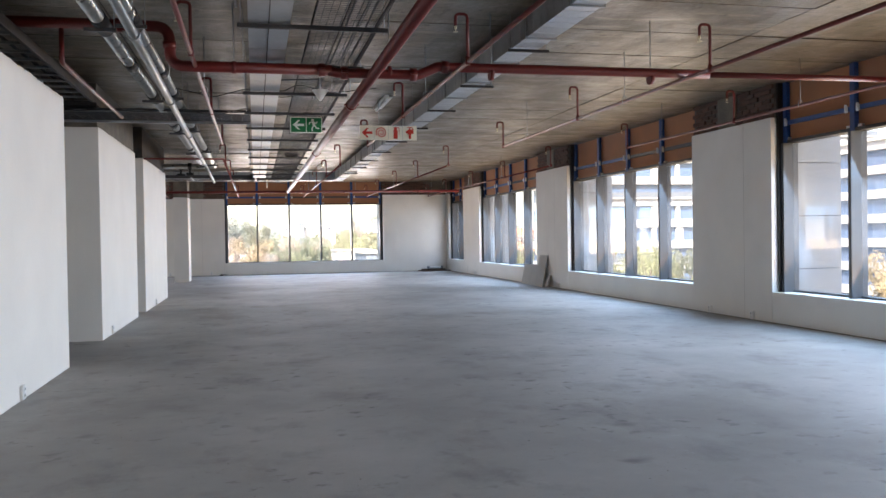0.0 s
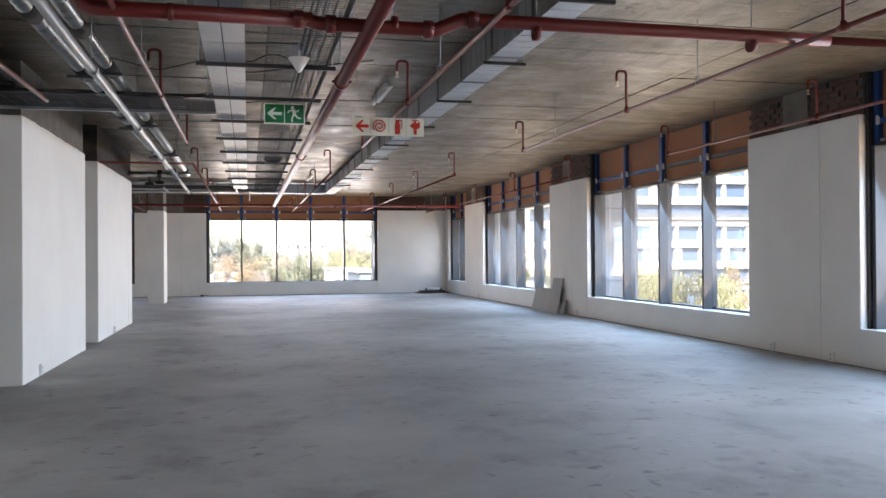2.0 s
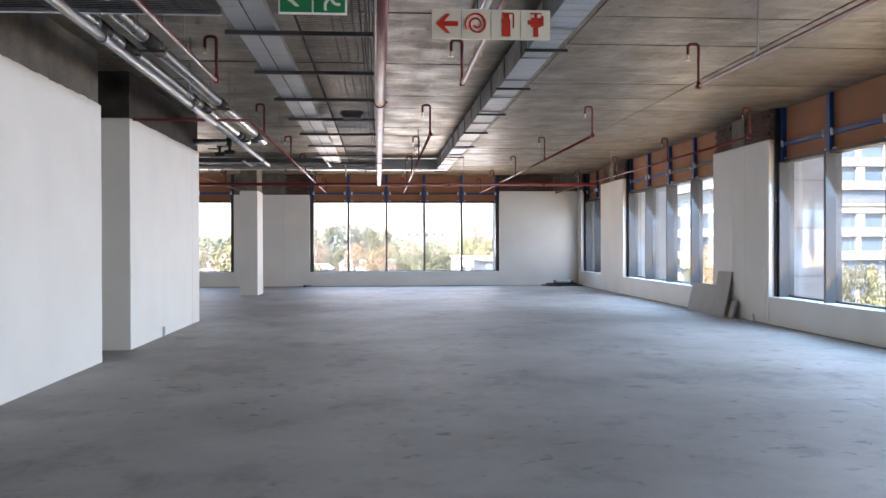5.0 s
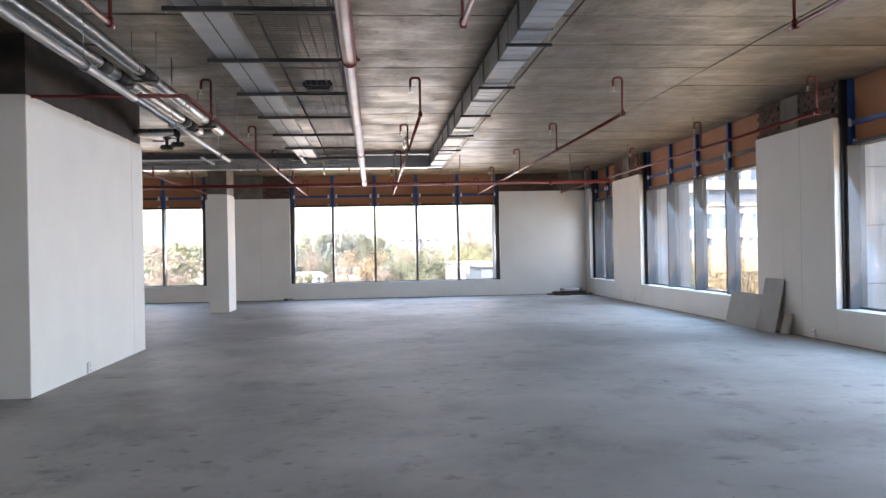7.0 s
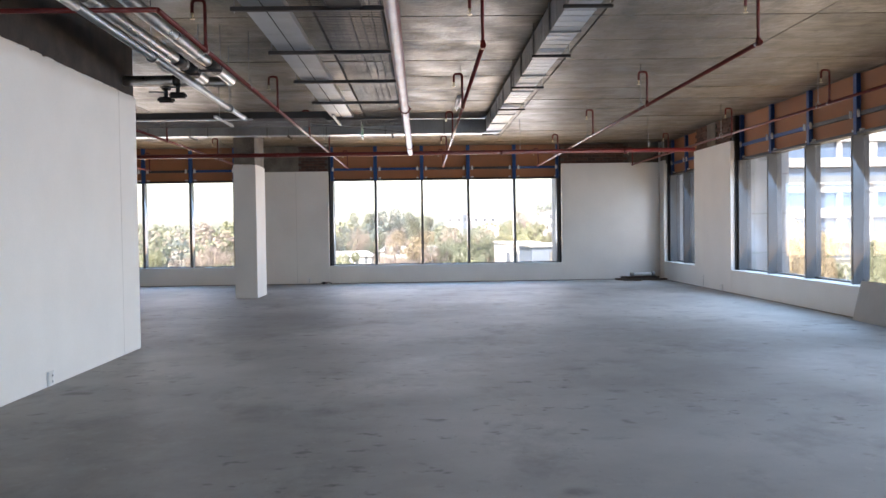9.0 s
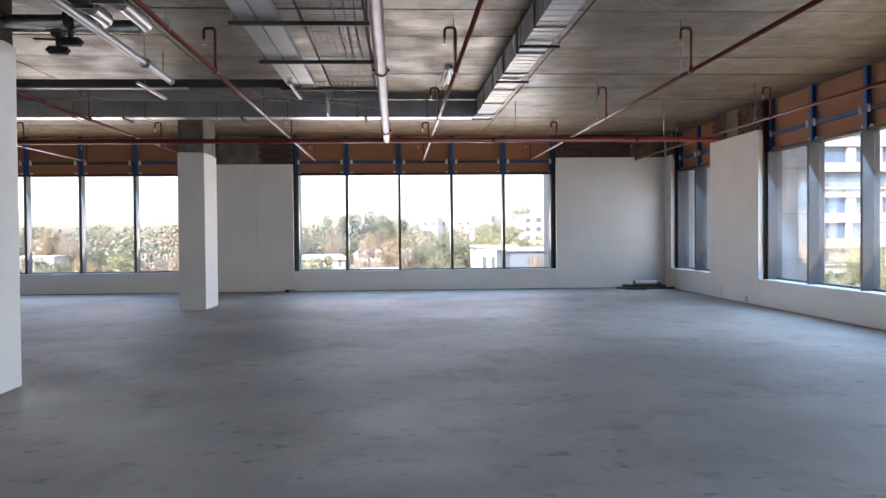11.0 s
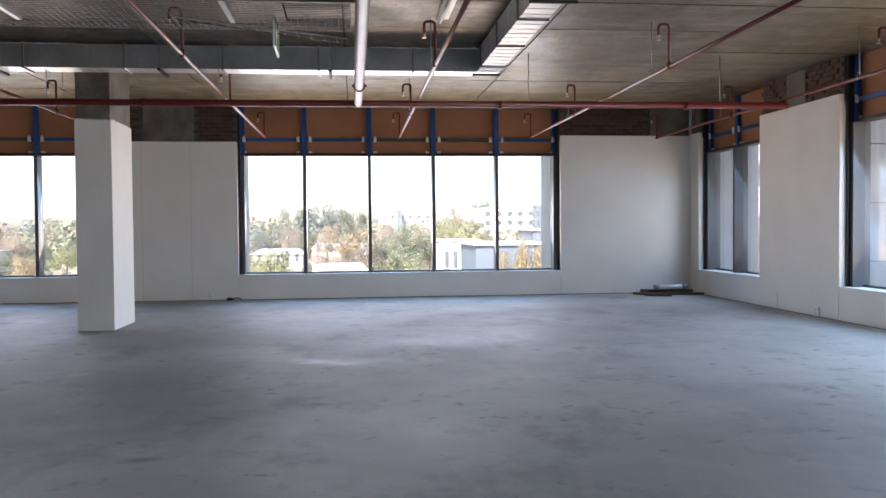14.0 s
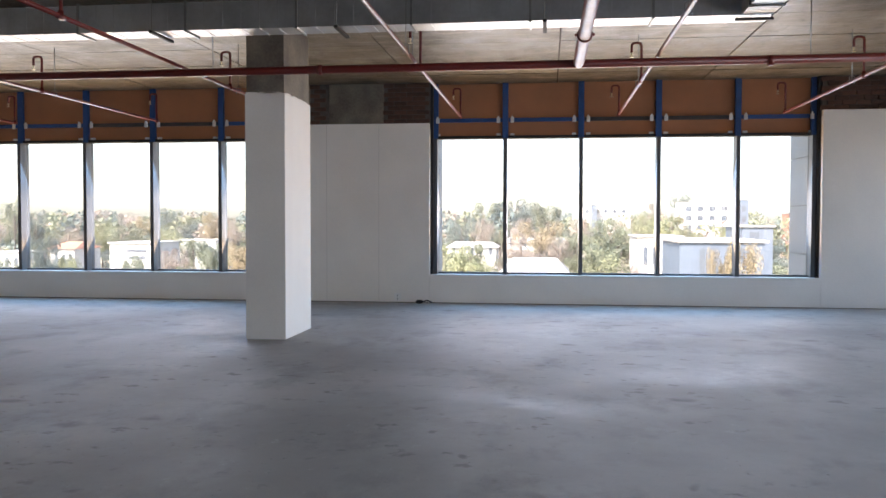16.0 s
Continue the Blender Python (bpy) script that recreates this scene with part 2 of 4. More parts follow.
def concrete_soffit():
    """Board-formed concrete: each panel its own tone, dark grout bleed, streaks along the boards, a slight sheen."""
    m = bpy.data.materials.new("cast soffit concrete")
    m.use_nodes = True
    n, l = m.node_tree.nodes, m.node_tree.links
    b = n["Principled BSDF"]
    co, geo = n.new("ShaderNodeTexCoord"), n.new("ShaderNodeNewGeometry")

    def noise_at(scale, detail, stretch, lo, hi, a=0.0, z=1.0):
        mp, t, r = n.new("ShaderNodeMapping"), n.new("ShaderNodeTexNoise"), n.new("ShaderNodeMapRange")
        mp.inputs["Scale"].default_value = stretch
        t.inputs["Scale"].default_value, t.inputs["Detail"].default_value, t.inputs["Roughness"].default_value = scale, detail, 0.62
        l.new(co.outputs["Object"], mp.inputs["Vector"])
        l.new(mp.outputs["Vector"], t.inputs["Vector"])
        for key, x in (("From Min", lo), ("From Max", hi), ("To Min", a), ("To Max", z)):
            r.inputs[key].default_value = x
        l.new(t.outputs["Fac"], r.inputs["Value"])
        return r.outputs["Result"]

    def blend(fac, a, c):
        x = n.new("ShaderNodeMix")
        x.data_type = "RGBA"
        l.new(fac, x.inputs["Factor"])
        for key, v in (("A", a), ("B", c)):
            if isinstance(v, tuple):
                x.inputs[key].default_value = (*v, 1)
            else:
                l.new(v, x.inputs[key])
        return x.outputs["Result"]

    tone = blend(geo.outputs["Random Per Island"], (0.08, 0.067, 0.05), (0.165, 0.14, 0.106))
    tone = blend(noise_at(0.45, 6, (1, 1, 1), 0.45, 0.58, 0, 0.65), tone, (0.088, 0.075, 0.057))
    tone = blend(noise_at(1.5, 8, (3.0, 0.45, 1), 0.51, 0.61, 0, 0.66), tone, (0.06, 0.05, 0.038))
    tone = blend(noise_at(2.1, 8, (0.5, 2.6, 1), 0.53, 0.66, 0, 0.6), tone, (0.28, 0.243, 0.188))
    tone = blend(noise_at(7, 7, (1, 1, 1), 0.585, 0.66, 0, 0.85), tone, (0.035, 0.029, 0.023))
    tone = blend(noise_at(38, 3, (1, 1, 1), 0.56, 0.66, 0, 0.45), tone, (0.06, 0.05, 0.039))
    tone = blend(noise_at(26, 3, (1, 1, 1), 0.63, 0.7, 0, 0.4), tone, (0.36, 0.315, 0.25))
    def spots(scale, stretch, lo, hi, most):
        mp, v, rg = n.new("ShaderNodeMapping"), n.new("ShaderNodeTexVoronoi"), n.new("ShaderNodeMapRange")
        mp.inputs["Scale"].default_value = stretch
        v.inputs["Scale"].default_value = scale
        for key, x in (("From Min", lo), ("From Max", hi), ("To Min", most), ("To Max", 0.0)):
            rg.inputs[key].default_value = x
        l.new(co.outputs["Object"], mp.inputs["Vector"])
        l.new(mp.outputs["Vector"], v.inputs["Vector"])
        l.new(v.outputs["Distance"], rg.inputs["Value"])
        return rg.outputs["Result"]

    tone = blend(spots(1.5, (0.6, 1.5, 1), 0.03, 0.06, 0.85), tone, (0.022, 0.018, 0.015))
    tone = blend(spots(3.7, (1.3, 0.7, 1), 0.04, 0.07, 0.6), tone, (0.03, 0.025, 0.02))
    l.new(tone, b.inputs["Base Color"])
    l.new(noise_at(1.6, 6, (1, 1, 1), 0.35, 0.68, 0.30, 0.58), b.inputs["Roughness"])
    bp = n.new("ShaderNodeBump")
    bp.inputs["Strength"].default_value, bp.inputs["Distance"].default_value = 0.35, 0.02
    l.new(noise_at(7, 6, (1.6, 0.8, 1), 0.2, 0.8), bp.inputs["Height"])
    l.new(bp.outputs["Normal"], b.inputs["Normal"])
    return m


FLOOR, SOFFIT = concrete_floor(), concrete_soffit()


# ---- mesh helpers ----
def mesh_of(name, bm, mat, smooth=False):
    me = bpy.data.meshes.new(name)
    bm.to_mesh(me)
    bm.free()
    for m in (mat if isinstance(mat, (list, tuple)) else (mat,)):
        me.materials.append(m)
    if smooth:
        for p in me.polygons:
            p.use_smooth = True
    return me


def part(name, bm, mat, parent=None, label="", smooth=False):
    ob = new(name, mesh_of(name, bm, mat, smooth))
    if parent:
        ob.parent = parent
    return tagged(ob, label)


def piece(name, data, parent, m):
    ob = new(name, data)
    ob.parent = parent
    ob.matrix_basis = m
    return ob


def thing(name, label, category, m=None, group="", kind=""):
    ob = new(name)
    ob.empty_display_size = 0.2
    if m is not None:
        ob.matrix_basis = m
    return tagged(ob, label, category, group, kind)


def add_box(bm, x0, x1, y0, y1, z0, z1, bevel=0.0, m=None):
    r = bmesh.ops.create_cube(bm, size=1.0)
    vs = r["verts"]
    bmesh.ops.transform(bm, verts=vs, matrix=Matrix.LocRotScale(((x0 + x1) / 2, (y0 + y1) / 2, (z0 + z1) / 2), None, (abs(x1 - x0), abs(y1 - y0), abs(z1 - z0))))
    if m is not None:
        bmesh.ops.transform(bm, verts=vs, matrix=m)
    if bevel:
        es = list({e for v in vs for e in v.link_edges})
        bmesh.ops.bevel(bm, geom=es, offset=bevel, segments=2, affect="EDGES", clamp_overlap=True)


def box(x0, x1, y0, y1, z0, z1, bevel=0.0, m=None):
    bm = bmesh.new()
    add_box(bm, x0, x1, y0, y1, z0, z1, bevel, m)
    return bm


def boxes(rows, bevel=0.0):
    bm = bmesh.new()
    for r in rows:
        add_box(bm, *r, bevel)
    return bm


def fillet(points, r, n=6):
    """Rounds the corners of a polyline."""
    pts = [Vector(p) for p in points]
    out = [pts[0]]
    for a, b, c in zip(pts, pts[1:], pts[2:]):
        u, v = (a - b).normalized(), (c - b).normalized()
        half = u.angle(v) / 2
        d = min(r / math.tan(half), 0.49 * (a - b).length, 0.49 * (c - b).length)
        p, q = b + u * d, b + v * d
        for i in range(n + 1):
            s = i / n
            out.append(p * (1 - s) ** 2 + b * 2 * s * (1 - s) + q * s ** 2)
    out.append(pts[-1])
    return out


def add_tube(bm, points, radius, segs=12, cap=True):
    pts = [Vector(p) for p in points]
    side = None
    rings = []
    for i, p in enumerate(pts):
        way = ((pts[min(i + 1, len(pts) - 1)] - p).normalized() + (p - pts[max(i - 1, 0)]).normalized()).normalized()
        if side is None:
            side = way.orthogonal().normalized()
        side = (side - way * side.dot(way)).normalized()
        up = way.cross(side)
        rings.append([bm.verts.new(p + (side * math.cos(a) + up * math.sin(a)) * radius) for a in (2 * math.pi * k / segs for k in range(segs))])
    for r, s in zip(rings, rings[1:]):
        for k in range(segs):
            f = bm.faces.new((r[k], r[(k + 1) % segs], s[(k + 1) % segs], s[k]))
            f.smooth = True
    if cap:
        bm.faces.new(rings[0][::-1])
        bm.faces.new(rings[-1])


def tube(points, radius, segs=12, cap=True):
    bm = bmesh.new()
    add_tube(bm, points, radius, segs, cap)
    return bm


# ---- plan ----
EAST, NORTH, WEST, CORE, SOUTH, FAR_WEST = 7.85, 33.85, -6.0, -2.49, -8.0, -13.6
CEIL, SILL, HEAD, PIER_TOP = 3.85, 0.5, 2.88, 3.3
GROUND = -11.0

# floor and ceiling
tagged(part("floor", box(FAR_WEST - 0.3, EAST + 0.5, SOUTH - 0.3, NORTH + 0.5, -0.35, 0.0), FLOOR), "bare grey power-floated concrete floor with scuffs and stains", "floor", kind="structure")
bm = bmesh.new()
add_box(bm, FAR_WEST - 0.3, EAST + 1.4, SOUTH - 0.3, NORTH + 1.95, CEIL + 0.012, CEIL + 0.4)
for f in bm.faces:
    f.material_index = 1
random.seed(4)
y = SOUTH - 0.3
while y < NORTH + 1.85:
    x = FAR_WEST - 0.3
    y2 = min(y + 1.22, NORTH + 1.9)
    while x < EAST + 1.3:
        x2 = min(x + 2.44, EAST + 1.38)
        drop = random.uniform(0, 0.009)
        add_box(bm, x + 0.011, x2 - 0.011, y + 0.011, y2 - 0.011, CEIL - drop, CEIL + 0.02)
        x += 2.44
    y += 1.22
tagged(part("ceiling", bm, (SOFFIT, DARK_ROUGH)), "exposed cast concrete soffit with formwork panel joints", "ceiling", kind="structure")

# wall piers on the east side, window bays between them
EAST_PIERS = [(-7.6, -5.0), (1.42, 3.88), (10.42, 12.91), (19.42, 21.92), (28.42, 30.83)]
EAST_BAYS = [(-5.0, 1.42, 4), (3.88, 10.42, 4), (12.91, 19.42, 4), (21.92, 28.42, 4), (30.83, 33.42, 2)]
NORTH_PIERS = [(5.08, EAST), (-4.02, -1.46), (-13.3, -11.88)]
NORTH_BAYS = [(-1.46, 5.08, 5), (-11.88, -4.02, 6)]


def wall(name, bm, label, mat=PLASTER):
    return tagged(part(name, bm, mat), label, "wall", kind="structure")


def fin(name, x0, x1, y0, y1):
    """Exterior fin clad in stacked panels with open joints."""
    f = thing(name, "pale exterior cladding fin with open panel joints", "wall", kind="structure")
    zs = (-0.35, 0.86, 1.72, 2.58, CEIL)
    for a, b in zip(zs, zs[1:]):
        part("cladding_panel", box(x0, x1, y0, y1, a + 0.006, b - 0.006, 0.003), PANEL, f)
    part("core", box(x0 + 0.03, x1 - 0.03, y0 + 0.03, y1 - 0.03, -0.35, CEIL), DARKSTEEL, f)


for i, (a, b) in enumerate(EAST_PIERS):
    wall("wall_east_%d" % (i + 1), box(EAST, EAST + 0.42, a, b, 0, PIER_TOP, 0.006), "white plastered wall pier between window bays")
    fin("wall_fin_east_%d" % (i + 1), EAST + 0.43, EAST + 1.3, a + 0.02, b - 0.02)
wall("wall_east_corner", box(EAST, EAST + 0.42, 33.42, NORTH + 0.02, 0, PIER_TOP, 0.004), "narrow white plastered return at the room corner")
wall("wall_corner", box(EAST + 0.002, EAST + 0.42, NORTH + 0.022, NORTH + 0.42, 0, CEIL), "plastered corner post of the outer wall")
wall("wall_fin_corner", box(EAST + 0.43, EAST + 1.3, 33.45, NORTH + 1.3, -0.35, CEIL), "pale exterior cladding at the building corner", PANEL)
for i, (a, b, n) in enumerate(EAST_BAYS):
    wall("wall_below_window_east_%d" % (i + 1), box(EAST + 0.004, EAST + 0.42, a + 0.002, b - 0.002, 0, SILL - 0.03), "white plastered upstand below the window")
for i, (a, b) in enumerate(NORTH_PIERS):
    wall("wall_north_%d" % (i + 1), box(a, b - 0.002, NORTH, NORTH + 0.42, 0, PIER_TOP - 0.16 if i else PIER_TOP - 0.02, 0.006), "white skimmed wall pier with fine board joints", PLASTER_B)
    fin("wall_fin_north_%d" % (i + 1), a + 0.01, b - 0.01, NORTH + 0.43, NORTH + 1.9)
for i, (a, b, n) in enumerate(NORTH_BAYS):
    wall("wall_below_window_north_%d" % (i + 1), box(a + 0.002, b - 0.002, NORTH + 0.004, NORTH + 0.42, 0, SILL - 0.03), "white skimmed upstand below the window", PLASTER_B)
wall("wall_west", box(FAR_WEST - 0.3, FAR_WEST, 21.3, NORTH + 0.4, 0, CEIL), "plain white end wall")
wall("wall_south", box(WEST, EAST + 0.42, SOUTH - 0.3, SOUTH, 0, CEIL), "plain white end wall")

# core blocks with passages between them
wall("wall_core_south", box(WEST, CORE + 0.08, SOUTH, 9.04, 0, 3.17, 0.006), "white plastered core wall with a bare top edge")
wall("wall_core_middle", box(WEST, CORE, 11.72, 15.62, 0, 3.18, 0.006), "white plastered core wall standing clear of the passage")
wall("wall_core_north", box(WEST, CORE, 16.8, 21.2, 0, 3.2, 0.006), "white plastered core wall with a socket low down")
wall("wall_core_back", box(FAR_WEST, WEST - 0.002, SOUTH, 21.3, 0, CEIL), "plain wall closing the core")
wall("beam_middle", box(WEST, CORE - 0.03, 11.8, 15.6, 3.18, CEIL), "bare concrete beam above the core wall", RAW)
wall("beam_north", box(WEST, CORE - 0.02, 16.85, 21.18, 3.2, CEIL), "dark rough beam above the core wall", DARK_ROUGH)
col = thing("column", "square column, white skim below and bare concrete above", "column", kind="structure")
part("shaft", box(-3.02, -2.555, 29.13, 30.18, 2.9, CEIL), RAW, col, "bare grey concrete")
part("casing", box(-3.035, -2.54, 29.112, 30.2, 0, 2.965, 0.005), PLASTER_B, col, "white skim coat")


# ---- windows ----
def window(name, length, panes, m, label):
    """A bay in local axes: x along the wall, y outwards, z up."""
    w = thing(name, label, "window", m, kind="structure")
    part("sill", box(0.002, length - 0.002, -0.012, 0.36, SILL - 0.03, SILL, 0.004), PLASTER, w, "white sill board")
    for a, b, c, d in ((0.004, 0.05, 0.052, 0.12), (length - 0.05, length - 0.004, length - 0.12, length - 0.052)):
        part("jamb", box(a, b, 0.10, 0.42, SILL, CEIL - 0.005), GASKET, w, "black jamb")
        part("stile", box(c, d, 0.14, 0.41, SILL, HEAD + 0.0, 0.004), ALU, w, "grey frame stile")
    part("transom", box(0.075, length - 0.075, 0.20, 0.40, HEAD, HEAD + 0.05), GASKET, w)
    part("bottom_rail", box(0.075, length - 0.075, 0.30, 0.40, SILL, SILL + 0.03), ALU, w)
    step = length / panes
    for k in range(panes):
        a, b = k * step, (k + 1) * step
        p = part("pane", box(a + 0.04, b - 0.04, 0.31, 0.322, SILL + 0.02, HEAD + 0.01), GLASS, w)
        p.visible_shadow = False
        part("board", box(a + 0.03, b - 0.03, 0.27, 0.30, HEAD + 0.05, CEIL - 0.003), BOARD, w, "brown insulation board")
        dark = (k * 7 + int(length * 10)) % 5 in (1, 4)
        part("rail", box(a + 0.055, b - 0.055, 0.20, 0.26, 3.17, 3.235, 0.004), DARKSTEEL if dark else BLUE, w, "dark steel rail" if dark else "blue steel rail")
        for x in (a + 0.12, b - 0.12):
            part("bracket", boxes([(x - 0.03, x + 0.03, 0.18, 0.20, 3.15, 3.245), (x - 0.012, x + 0.012, 0.165, 0.20, 3.18, 3.27)], 0.004), CLIP, w, "white fixing bracket")
            part("clip", box(x - 0.035, x + 0.035, 0.22, 0.27, HEAD + 0.055, HEAD + 0.09), CLIP, w)
        if k:
            part("mullion", box(a - 0.033, a + 0.033, 0.14, 0.41, SILL, HEAD + 0.0, 0.004), ALU, w)
        part("post", box(max(0.08, a) - 0.05, max(0.08, a) + 0.05, 0.19, 0.265, HEAD + 0.0, CEIL - 0.002, 0.004), BLUE, w, "blue steel post")
    part("post", box(length - 0.13, length - 0.03, 0.19, 0.265, HEAD, CEIL - 0.002, 0.004), BLUE, w, "blue steel post")
    return w


k = 1
for a, b, n in EAST_BAYS:
    window("window_%d" % k, b - a, n, pose(EAST, b, 0, 0, 0, -90), "tall grey-framed window bay with brown boards and blue steel above")
    k += 1
for a, b, n in NORTH_BAYS:
    window("window_%d" % k, b - a, n, pose(a, NORTH, 0), "wide many-paned window bay with brown boards and blue steel above")
    k += 1


# bulkheads over the piers: brick infill and bare concrete
def bulkhead(m, length, z0, bays, label):
    """bays: (from, to) stretches of brickwork along the local x axis; bare concrete between them."""
    w = thing("bulkhead", label, "wall", m, kind="structure")
    part("backing", box(0, length, 0.07, 0.42, z0 - 0.1, CEIL - 0.002), MORTAR, w)
    data = mesh_of("brick", box(-0.106, 0.106, 0, 0.05, -0.034, 0.034, 0.004), BRICK)
    at = 0.0
    for a, b in list(bays) + [(length, length)]:
        if a - at > 0.05:
            part("concrete", box(at + 0.01, a - 0.01, 0.03, 0.12, z0, CEIL - 0.004, 0.01), RAW, w, "bare concrete")
        at = b
        row, z = 0, z0 + 0.04
        while z < CEIL - 0.03 and b > a:
            x = a + (0.11 if row % 2 else 0.0) + 0.06
            while x + 0.05 < b:
                o = piece("brick", data, w, pose(min(x, b - 0.1), 0.045 + random.uniform(-0.012, 0.012), z, 0, random.uniform(-2, 2), random.uniform(-2, 2)))
                x += 0.225
            z += 0.078
            row += 1
    return w


random.seed(11)
bulkhead(pose(5.08, NORTH, 0), EAST - 5.08, PIER_TOP - 0.02, [(0.02, 1.9)], "dark brick and concrete bulkhead above the wall pier")
bulkhead(pose(-4.02, NORTH, 0), 2.56, PIER_TOP - 0.16, [(0.42, 0.75), (1.75, 2.54)], "brick and bare concrete bulkhead above the wall pier")
bulkhead(pose(-13.3, NORTH, 0), 1.42, PIER_TOP - 0.16, [], "bare concrete bulkhead above the wall pier")
for a, b in EAST_PIERS:
    bulkhead(pose(EAST, b, 0, 0, 0, -90), b - a, PIER_TOP, [(0.02, 0.85), (1.45, b - a - 0.02)] if a > 5 else [], "dark brick and concrete bulkhead above the wall pier")
bulkhead(pose(EAST, NORTH, 0, 0, 0, -90), NORTH - 33.42, PIER_TOP, [], "bare concrete bulkhead at the room corner")


# ---- red sprinkler pipework ----
PIPE_Z = 3.2


def gooseneck(parent, x, y, z, side=-1, up=0.47):
    r = part("riser", tube(fillet([(x, y, z), (x, y, z + up), (x + side * 0.12, y, z + up), (x + side * 0.12, y, z + up - 0.12)], 0.045), 0.0165, 8), RED, parent)
    xs, zs = x + side * 0.12, z + up - 0.12
    bm = tube([(xs, y, zs), (xs, y, zs - 0.03)], 0.014, 8)
    add_tube(bm, [(xs, y, zs - 0.03), (xs, y, zs - 0.055)], 0.006, 6)
    add_tube(bm, [(xs, y, zs - 0.055), (xs, y, zs - 0.06)], 0.026, 10)
    part("sprinkler_head", bm, BRASS, r, "pale brass sprinkler head")
    part("socket", tube([(x, y, z - 0.03), (x, y, z + 0.05)], 0.024, 8), RED, parent)


def coupling(parent, p, q, radius):
    bm = tube([p, q], radius, 12)
    d = (Vector(q) - Vector(p)).normalized()
    c = (Vector(p) + Vector(q)) / 2
    s = d.cross(Vector((0, 0, 1)))
    for k in (-1, 1):
        e = c + s * k * (radius + 0.008)
        add_tube(bm, [e - d * 0.035, e + d * 0.035], 0.012, 6)
    part("coupling", bm, RED, parent, "bolted pipe coupling", True)


def hanger_rod(parent, x, y, z):
    part("rod", tube([(x, y, z), (x, y, CEIL)], 0.005, 6), GALV_DULL, parent, "threaded steel rod")
    part("clip", tube(fillet([(x - 0.03, y, z - 0.05), (x - 0.03, y, z + 0.03), (x, y, z + 0.06), (x + 0.03, y, z + 0.03), (x + 0.03, y, z - 0.05)], 0.02, 3), 0.005, 6), GALV_DULL, parent)


def branch(x, ya, yb, drops, label="thin red sprinkler branch pipe with gooseneck heads", rods=(), side=-1):
    t = thing("sprinkler_pipe", label, "pipe", group="sprinkler branches")
    part("pipe", tube([(x, ya, PIPE_Z), (x, yb, PIPE_Z)], 0.022, 10), RED, t)
    for y in drops:
        gooseneck(t, x, y, PIPE_Z, side)
        part("tee", tube([(x, y - 0.05, PIPE_Z), (x, y + 0.05, PIPE_Z)], 0.028, 10), RED, t)
    for y in rods:
        hanger_rod(t, x, y, PIPE_Z + 0.02)
    return t


SOUTH_DROPS, NORTH_DROPS = (2.6, 6.5, 10.23, 14.07), (18.32, 22.28, 26.1, 30.15, 33.48)
for x in (-0.79, 1.84, 4.485, 7.08):
    branch(x, -2.0, 14.09, SOUTH_DROPS, rods=(8.6, 12.6))
for x in (1.745, 4.375, 7.0):
    branch(x, 18.3, 33.5, NORTH_DROPS if x < 4 else (18.32, 22.26, 26.04, 30.1, 33.48), rods=(22.6, 26.6, 30.5))
branch(-0.88, 16.95, 33.5, (18.4, 22.36, 25.7, 29.0, 33.48), rods=(20.4, 28.0))
branch(-3.60, 22.6, 33.5, (26.2, 30.1, 33.48), rods=(30.4,))
branch(-6.28, 22.6, 33.5, (26.2, 30.1, 33.48), rods=(30.4,))
branch(-8.98, 22.6, 33.5, (26.2, 30.1, 33.48))
t = thing("sprinkler_feed", "thin red feed pipe running out over the core wall", "pipe")
part("pipe", tube([(-5.0, 16.95, PIPE_Z), (-0.88, 16.95, PIPE_Z)], 0.02, 10), RED, t)
t = thing("sprinkler_feed", "short red branch dropping from the header along the core", "pipe")
part("pipe", tube(fillet([(-2.02, 7.1, 3.58), (-2.02, 7.1, PIPE_Z), (-2.02, 10.8, PIPE_Z)], 0.06), 0.024, 10), RED, t)

# headers across the room and the large main along it
t = thing("fire_main", "thick red cross main with jogged bends and couplings", "pipe")
pts = fillet([(-4.2, 7.1, 3.58), (-1.03, 7.1, 3.58), (-1.03, 7.1, 3.2), (0.55, 7.1, 3.2)], 0.14, 8)
part("pipe", tube(pts, 0.055, 16), RED, t)
part("pipe", tube(fillet([(0.5, 7.1, 3.2), (0.6, 7.1, 3.175), (1.46, 7.1, 3.175), (1.66, 7.1, 3.265), (4.2, 7.08, 3.265), (4.8, 7.08, 3.265)], 0.08, 5), 0.052, 16), RED, t)
part("pipe", tube([(4.7, 7.08, 3.265), (7.8, 7.05, 3.265)], 0.034, 12), RED, t)
for x, z in ((-1.5, 3.58), (0.45, 3.2), (0.68, 3.175), (1.4, 3.175), (1.74, 3.265)):
    coupling(t, (x - 0.035, 7.1, z), (x + 0.035, 7.1, z), 0.068)
coupling(t, (-1.03, 7.1, 3.37), (-1.03, 7.1, 3.44), 0.066)
for x in (-0.42, 1.15, 2.25, 4.1):
    part("rod", tube([(x, 7.1, 3.28), (x, 7.1, CEIL)], 0.006, 6), GALV_DULL, t, "threaded steel rod")
    part("clevis", tube([(x - 0.02, 7.1, 3.2), (x + 0.02, 7.1, 3.2)], 0.064, 14), RED, t)
t = thing("fire_main", "red cross main in front of the end windows", "pipe")
part("pipe", tube([(-12.0, 28.55, 3.11), (7.12, 28.55, 3.14)], 0.045, 14), RED, t)
for x in (-3.2, -0.9, 3.3, 6.1):
    part("rod", tube([(x, 28.55, 3.18), (x, 28.55, CEIL)], 0.006, 6), GALV_DULL, t, "threaded steel rod")
